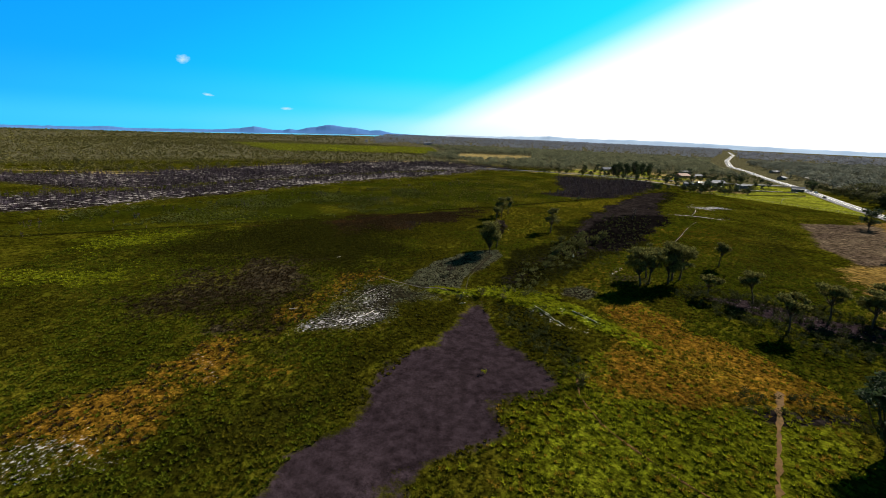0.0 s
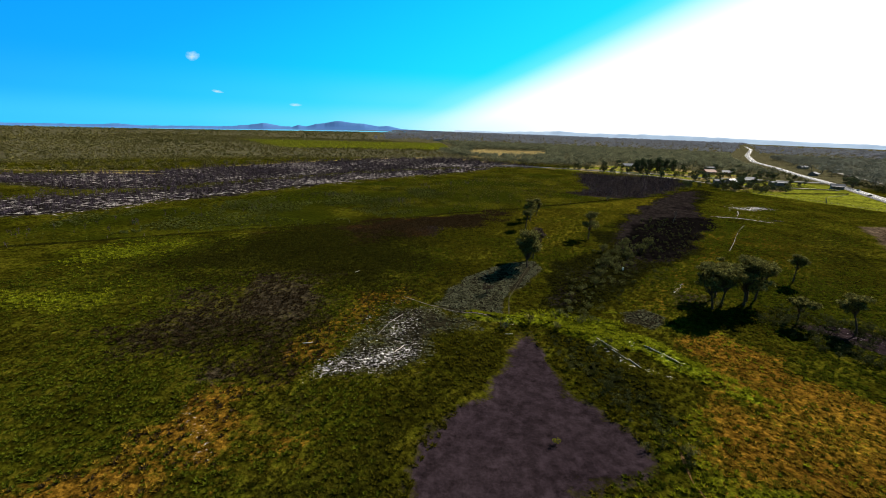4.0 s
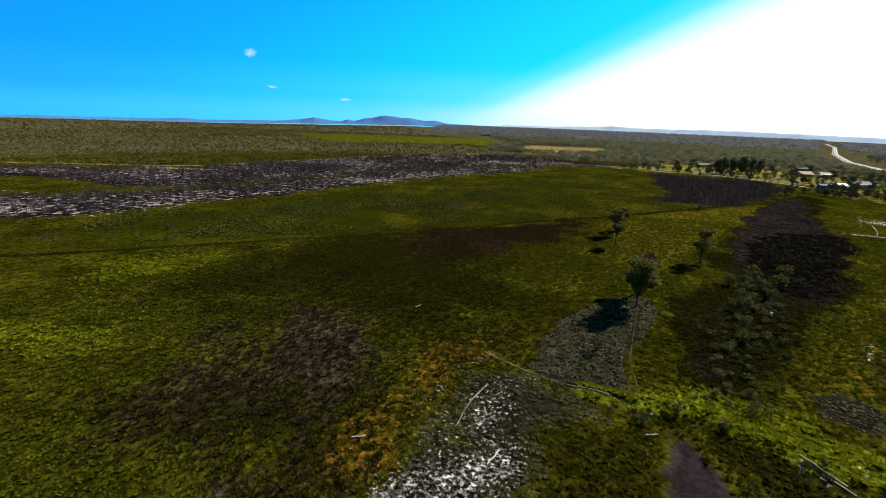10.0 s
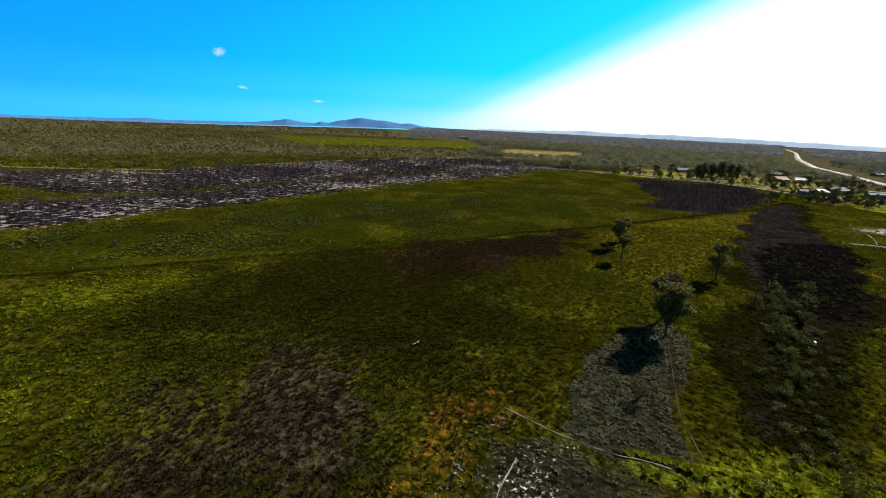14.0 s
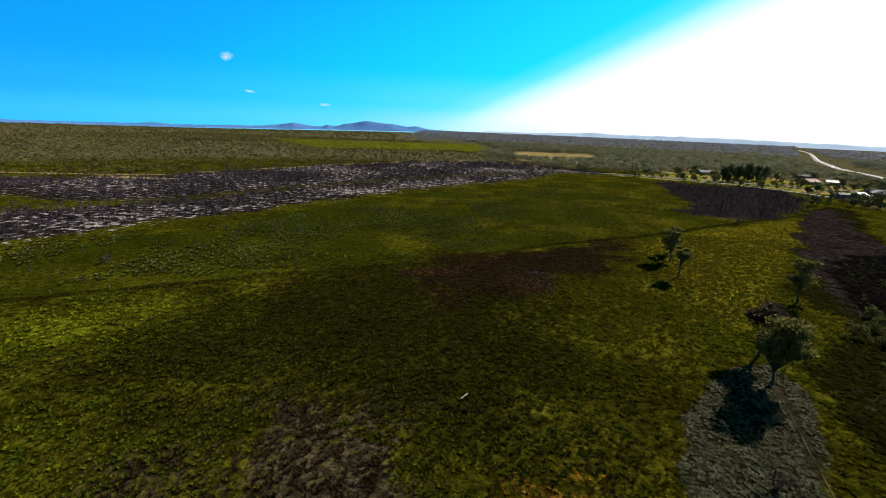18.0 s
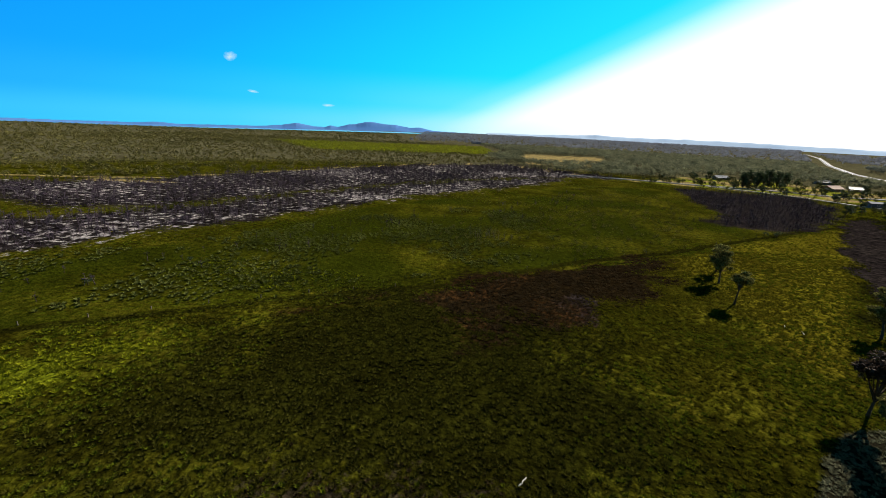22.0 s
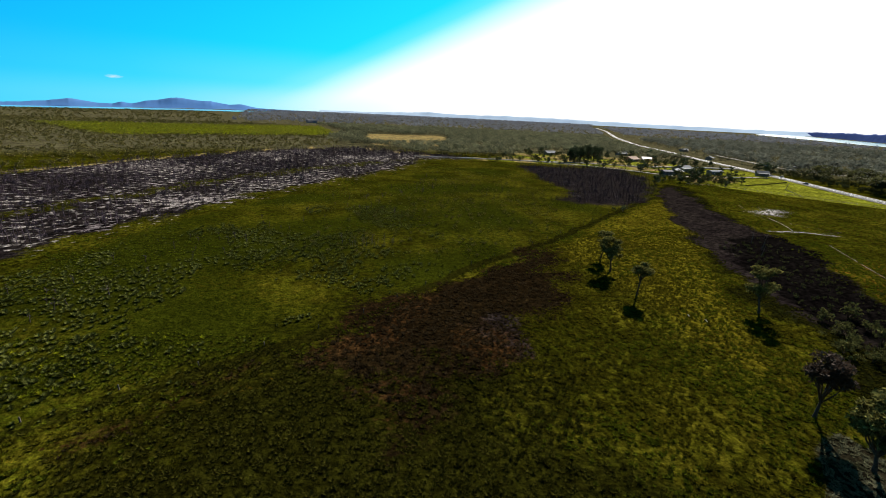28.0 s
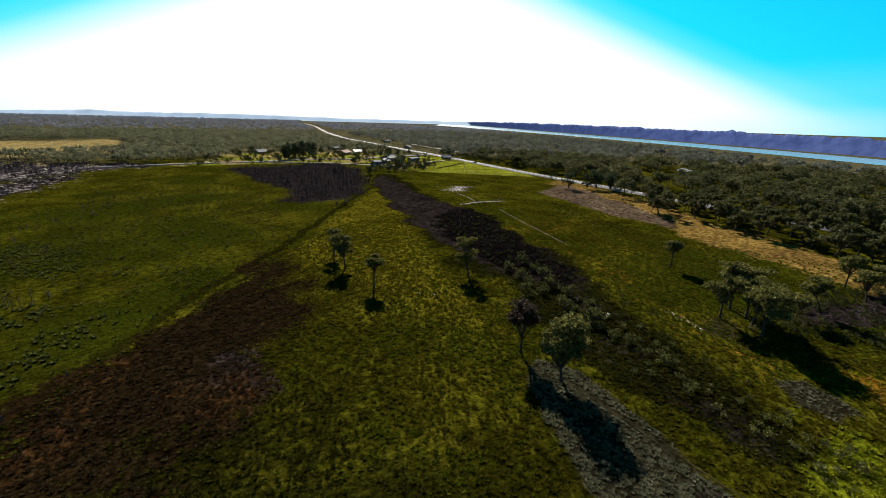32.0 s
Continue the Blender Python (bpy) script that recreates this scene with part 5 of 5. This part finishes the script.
fence("timber post and wire fence along the mown paddock", [(215, 372), (238, 362), (258, 318), (280, 276), (300, 262)], 4.0)
fence("timber post fence across the mown paddock", [(258, 318), (280, 345), (322, 372)], 4.0)
fence("post and wire fence beside the highway", [(372, 448), (350, 405), (312, 330), (292, 288), (268, 238), (250, 204)], 5.0)

fence("old dark wooden posts in a row along the ditch", [(q - 1.0, w + 2.0) for q, w in DITCH[1:]], 11.0, 0.9, DARKWOOD, False)

# ---- trees of the settlement and the wood's edge ----
PINES = [(206, 515, 15), (214, 521, 17), (224, 524, 16), (237, 528, 18), (249, 534, 16), (261, 542, 15), (244, 545, 16)]
pine = None
for px, py, ph in PINES:
    pine = pine and copy_thing(pine, pine.matrix_basis) or make_tree("pine_tree", "tall dark pine in the settlement's row", 51, LEAF_DARK, group="pines behind the houses", height=16, spread=3.2, clumps=18, low=0.15, per=80, leaf=0.8, flat=1.0)
    stand(pine, px, py, px * 7 % 360, ph / 16)
edge_kinds = [make_tree("casuarina_tree", "dark bushy casuarina beside the paddock", 60 + s, LEAF_DARK, group="dark trees near the paddock", height=12, spread=4.2, clumps=12, low=0.2, per=90, leaf=0.7, flat=0.9) for s in range(2)]
DARKS = [(238, 229, 1.0), (249, 214, 1.05), (246, 219, 0.9), (254, 205, 1.0), (262, 208, 0.9), (237, 385, 0.62), (246, 382, 0.6), (262, 376, 0.55), (270, 372, 0.5), (255, 405, 0.75), (248, 398, 0.7), (268, 410, 0.7), (225, 492, 0.7), (252, 459, 0.7), (186, 372, 0.6), (194, 378, 0.55), (372, 424, 0.8), (381, 436, 0.85), (386, 448, 0.7), (218, 380, 0.5), (276, 470, 0.6), (306, 478, 0.7), (330, 490, 0.75), (338, 482, 0.7), (318, 520, 0.7), (280, 552, 0.7), (268, 498, 0.5), (296, 262, 0.4), (277, 258, 0.35), (228, 412, 0.5), (236, 404, 0.55), (232, 440, 0.6), (240, 452, 0.5), (214, 470, 0.5), (204, 482, 0.45), (190, 500, 0.5), (176, 508, 0.45), (282, 404, 0.5), (312, 412, 0.45), (322, 436, 0.5), (276, 440, 0.6), (306, 462, 0.6), (340, 440, 0.5), (252, 560, 0.8), (212, 588, 0.8), (190, 575, 0.7), (330, 572, 0.8), (365, 580, 0.8), (350, 505, 0.6), (368, 490, 0.5), (244, 364, 0.35), (228, 372, 0.4), (205, 384, 0.4)]
for k, (px, py, ps) in enumerate(DARKS):
    ob = edge_kinds[k] if k < 2 else copy_thing(edge_kinds[k % 2], Matrix())
    stand(ob, px, py, k * 67, ps)
gum_kinds = [make_tree("gum_tree", "spreading gum tree at the edge of the woods", 70 + s, LEAF_FOREST, group="gum trees at the wood's edge", height=11, spread=5.2, clumps=14, low=0.36, per=150, leaf=0.6, flat=0.75, lean=0.9) for s in range(4)]
er = np.random.default_rng(77)
gums = [(193, 167), (196, 160), (200, 139), (244, 197), (189, 163)]
while len(gums) < 95:
    qx, qy = 90 + 150 * er.random(), 10 + 210 * er.random()
    if np.hypot(qx - 20, qy - 120) > 212 or inside(qx, qy, FOREST_E, 2, 0) < 0.6 or along(qx, qy, ROAD, 18, 1, 0) > 0.5:
        continue
    if min(np.hypot(qx - a, qy - b) for a, b in gums) > 7.5:
        gums.append((qx, qy))
for k, (px, py) in enumerate(gums):
    ob = gum_kinds[k] if k < 4 else copy_thing(gum_kinds[k % 4], Matrix())
    stand(ob, px, py, k * 53, 0.55 + 0.65 * er.random() ** 1.3)


# ---- single things on the plain ----


def dead_tree(label, x, y, height, seed, mat, twigs=7, name="dead_tree"):
    """A bare trunk with forking branches."""
    r = np.random.default_rng(seed)
    ob = new(name)
    top = np.array((*r.normal(0, height * 0.06, 2), height))
    part("trunk", mesh_arrays("trunk", *tube([(0, 0, -0.3), top * 0.4, top * 0.75, top], [height * q for q in (0.028, 0.020, 0.013, 0.003)], 6)), mat, ob, smooth=True)
    for k in range(twigs):
        s = top * (0.3 + 0.6 * r.random())
        w = 6.283 * (k + r.random()) / twigs
        e = s + np.array((math.cos(w), math.sin(w), 0.7)) * height * (0.14 + 0.16 * r.random())
        part("branch", mesh_arrays("branch", *tube([s, (s + e) / 2 + (0, 0, -0.03 * height), e], [height * 0.009, height * 0.006, height * 0.002], 4)), mat, ob, smooth=True)
    stand(ob, x, y)
    return tagged(ob, label, "dead tree")


dead_tree("bare grey dead tree standing in the burnt lagoon", 106, 230, 6.5, 201, DARKWOOD)
dead_tree("short forked dead tree in the burnt lagoon", 98, 224, 4.5, 202, DARKWOOD, 5)
dead_tree("leaning dead tree in the burnt lagoon", 111, 238, 5.0, 203, DARKWOOD, 5)
dead_tree("dark forked stump at the end of the grass bank", 4.6, 104.0, 2.6, 204, DARKWOOD, 5, "tree_stump")
for k in range(14):
    r = np.random.default_rng(300 + k)
    dead_tree("thin bare sapling in a loose thicket on the plain", -37 + r.normal(0, 5), 257 + r.normal(0, 2.2), 2.4 + 1.4 * r.random(), 300 + k, DARKWOOD, 4, "bare_sapling")["group"] = "bare saplings on the plain"
for k, (sx, sy) in enumerate(((-70, 285), (-58, 292), (-20, 300), (-8, 312), (22, 322), (-95, 262), (-84, 270), (8, 335), (40, 340), (-120, 232), (-30, 330), (55, 352))):
    dead_tree("scorched sapling at the edge of the burnt ground", sx, sy, 2.6 + (k % 3) * 0.5, 330 + k, CHAR, 4, "bare_sapling")["group"] = "scorched saplings"


def shrub(label, x, y, seed, mat, scale=1.0, group="", count=150, size=0.22):
    ob = new("shrub")
    r = np.random.default_rng(seed)
    crown = []
    for k in range(6):
        w = 6.283 * (k + r.random()) / 6
        c = np.array((math.cos(w) * 0.55, math.sin(w) * 0.55, 0.8 + 0.6 * r.random()))
        part("stem", mesh_arrays("stem", *tube([(0, 0, -0.2), c * 0.6, c], [0.06, 0.04, 0.012], 4)), BARK, ob)
        crown.append(leaves(c, (0.6, 0.6, 0.5), count // 6, size, r))
    part("crown", mesh_arrays("crown", *joined(crown)), mat, ob)
    stand(ob, x, y, seed * 31, scale)
    return tagged(ob, label, "shrub", group)


shrub("leafy dark shrub at the corner of the old fence", 95, 293.3, 401, LEAF_DARK, 1.7)
shrub("small dark shrub beside the old fence", 92, 297, 402, LEAF_DARK, 1.0)
shrub("russet-leaved shrub in the pale sedge", 3.2, 123.6, 403, LEAF_RED, 1.6)
shrub("dark shrub at the end of the grass bank", 5.6, 103.2, 404, LEAF_DARK, 1.0)
shrub("slim green shrub on the grass bank", 11.5, 106.0, 405, LEAF, 1.2)
shrub("slim green shrub on the grass bank", 17.0, 103.5, 406, LEAF, 1.0)
shrub("rounded grey-green shrub in pale grass", 63, 120.5, 407, LEAF, 1.1)
shrub("lone dark shrub on the western plain", -137, 183, 408, LEAF_DARK, 1.0)
shrub("low dark shrub on the western plain", -126, 205, 409, LEAF_DARK, 0.9)
shrub("dark shrub beside the ploughed paddock", 196, 178, 410, LEAF_DARK, 1.3)
shrub("dark shrub on the dry paddock margin", 214, 187, 411, LEAF_DARK, 1.1)
shrub("green shrub at the pond corner", 26.5, 66.5, 412, LEAF, 1.1)
shrub("tuft of green reeds standing in the mud", 8.8, 68.5, 413, GRASS["lime"], 0.55)
for k, (bx, by) in enumerate(((56, 172), (60, 176), (64, 171), (52, 166), (47, 158), (58, 166), (68, 176), (50, 170), (43, 150), (39, 141), (63, 182), (72, 182), (35, 133), (55, 160))):
    shrub("pale-topped shrub in the lagoon scrub", bx, by, 420 + k, SCRUB, 1.3 + 0.4 * (k % 3), "shrubs in the lagoon scrub", 190, 0.26)


def log(label, x, y, turn, length, radius, seed):
    r = np.random.default_rng(seed)
    line = [(length * (k / 5 - 0.5), r.normal(0, 0.06), radius + 0.03 * r.random()) for k in range(6)]
    ob = part("log", mesh_arrays("log", *tube(line, [radius * q for q in (0.8, 1.1, 1.0, 0.95, 0.85, 0.6)], 7)), DEADWOOD, smooth=True)
    stand(ob, x, y, turn)
    return tagged(ob, label, "log")


for k, (lx, ly, turn, length) in enumerate(((25.5, 97.5, -62, 5.5), (27.3, 93.5, -66, 6.0), (29.0, 90.5, -70, 4.5), (26.6, 95.8, -58, 3.5), (34.5, 95.2, -55, 5.0), (36.6, 91.6, -60, 4.0), (6.0, 100.5, 15, 2.6), (-16.5, 92.5, 60, 4.2), (-35.0, 93.0, 20, 2.6), (33.0, 187.5, 70, 2.2), (31.0, 190.5, 60, 1.6), (-34.8, 136.2, 50, 2.4))):
    log("bleached fallen log lying in the grass", lx, ly, turn, length * 0.75, 0.11, 500 + k)


def drum(label, x, y):
    bm = bmesh.new()
    bmesh.ops.create_cone(bm, cap_ends=True, segments=18, radius1=0.3, radius2=0.3, depth=0.9, matrix=Matrix.Translation((0, 0, 0.42)))
    bmesh.ops.bevel(bm, geom=[e for e in bm.edges if abs(e.verts[0].co.z - e.verts[1].co.z) < 0.01], offset=0.04, segments=2, affect="EDGES")
    ob = new("drum")
    part("barrel", bm, CAR_WHITE, ob)
    for z in (0.3, 0.58):
        ring = bmesh.new()
        bmesh.ops.create_cone(ring, cap_ends=False, segments=18, radius1=0.315, radius2=0.315, depth=0.05, matrix=Matrix.Translation((0, 0, z)))
        part("hoop", ring, CAR_WHITE, ob)
    stand(ob, x, y)
    return tagged(ob, label, "drum")


drum("white plastic drum standing in the wet sedge", 48.9, 148.1)

# ---- clouds ----
CLOUD_GLOW = bpy.data.materials.new("cloud")
CLOUD_GLOW.use_nodes = True
_n, _l = CLOUD_GLOW.node_tree.nodes, CLOUD_GLOW.node_tree.links
_tc, _nz, _gr, _cl, _ad, _tr, _mx, _em = (_n.new(k) for k in ("ShaderNodeTexCoord", "ShaderNodeTexNoise", "ShaderNodeTexGradient", "ShaderNodeMapRange", "ShaderNodeMath", "ShaderNodeBsdfTransparent", "ShaderNodeMixShader", "ShaderNodeEmission"))
_gr.gradient_type = "SPHERICAL"
_nz.inputs["Scale"].default_value, _nz.inputs["Detail"].default_value = 2.2, 6
_ad.operation = "MULTIPLY"
_cl.inputs["From Min"].default_value, _cl.inputs["From Max"].default_value, _cl.inputs["To Max"].default_value = 0.12, 0.5, 0.85
# emission gives the cloud its brightness in place of sunlight on it
_em.inputs["Color"].default_value, _em.inputs["Strength"].default_value = (0.66, 0.92, 1.0, 1), 0.40
for a, b in ((_tc.outputs["Object"], _nz.inputs["Vector"]), (_tc.outputs["Object"], _gr.inputs["Vector"]), (_nz.outputs["Fac"], _ad.inputs[0]), (_gr.outputs["Fac"], _ad.inputs[1]), (_ad.outputs[0], _cl.inputs["Value"]), (_cl.outputs[0], _mx.inputs[0]), (_tr.outputs[0], _mx.inputs[1]), (_em.outputs[0], _mx.inputs[2]), (_mx.outputs[0], _n["Material Output"].inputs["Surface"])):
    _l.new(a, b)


def cloud(label, az, el, width, height, tilt=0.0):
    """A far wisp: a thin disc whose cover thins out towards its rim."""
    bm = bmesh.new()
    bmesh.ops.create_circle(bm, cap_ends=True, segments=32, radius=1.0, matrix=Matrix.Rotation(math.pi / 2, 4, "X"))
    ob = part("backdrop", bm, CLOUD_GLOW)
    d = 4300
    ob.matrix_basis = pose(-25 + d * math.sin(radians(az)), 60 + d * math.cos(radians(az)), 42 + d * math.tan(radians(el)), 0, tilt, -az) @ Matrix.Diagonal((width, 1, height, 1))
    return tagged(ob, label, "cloud", kind="structure")


cloud("small bright white cloud alone in the blue sky", -30.6, 6.75, 74, 52, -12)
cloud("thin faint cloud low over the hills", -20.0, 2.15, 80, 20)
cloud("faint wisp of cloud in the blue sky", -28.5, 3.2, 66, 18, 8)


# ---- sandy footpaths ----
SAND_PATH = material("bleached_sand", (0.1, 0.085, 0.078), (0.24, 0.21, 0.2), 0.7, 0.95, 0.3, 10)
SOIL_PATH = material("orange_soil", (0.05, 0.026, 0.006), (0.11, 0.058, 0.014), 0.6, 0.95, 0.3, 10)


DARK_PATH = material("dark_trodden_soil", (0.020, 0.017, 0.008), (0.045, 0.038, 0.018), 0.6, 0.95, 0.3, 10)


def footpath(label, line, width, mat, seed):
    r = np.random.default_rng(seed)
    pts = smooth_line(line, 0.8)
    d = np.gradient(pts, axis=0)
    d /= np.hypot(*d.T)[:, None] + 1e-9
    nrm = np.stack([d[:, 1], -d[:, 0]], 1)
    wide = width * (0.35 + 1.0 * value_noise(pts[:, 0], pts[:, 1], 2.5, seed))
    cols = []
    for k in (-0.5, 0.0, 0.5):
        q = pts + nrm * (k * wide + 0.25 * width * r.normal(size=len(pts)) * abs(k))[:, None]
        cols.append(np.c_[q, relief(q[:, 0], q[:, 1]) + (0.10 if k == 0 else 0.03)])
    n = len(pts)
    i = (np.arange(2)[:, None] * n + np.arange(n - 1)).ravel()
    return tagged(part("footpath", mesh_arrays("footpath", np.concatenate(cols), np.stack([i, i + 1, i + 1 + n, i + n], 1)), mat), label, "path", kind="structure")


footpath("narrow bleached sand path across the sedge", PATHS[0], 0.22, SAND_PATH, 1)
footpath("straight orange soil track to the yard", PATHS[4], 0.95, SOIL_PATH, 3)
footpath("narrow trodden path beside the pale sedge", PATHS[7], 0.2, DARK_PATH, 5)
CREEK = material("grey_creek_sand", (0.07, 0.06, 0.054), (0.17, 0.15, 0.14), 0.7, 0.95, 0.3, 10)
footpath("curved white sand creek bed in the wet meadow", [(102, 178), (112, 191), (122, 205), (133, 219), (143, 231)], 0.24, CREEK, 9)
footpath("short white sand patch at the creek bed's end", [(150, 249), (154, 254), (160, 262), (167, 274)], 0.5, SAND_PATH, 10)
footpath("short white sand streak in the wet meadow", [(137, 251), (146, 249), (152, 247), (163, 239)], 1.0, SAND_PATH, 6)
footpath("yellow trodden path along the pond bank", [(26, 68), (24.5, 62), (26, 54), (31, 46), (38, 38)], 0.4, SOIL_PATH, 7)
footpath("curved white sand streak at the sedge edge", [(-22, 97), (-20.5, 103), (-17.5, 109)], 0.22, SAND_PATH, 8)
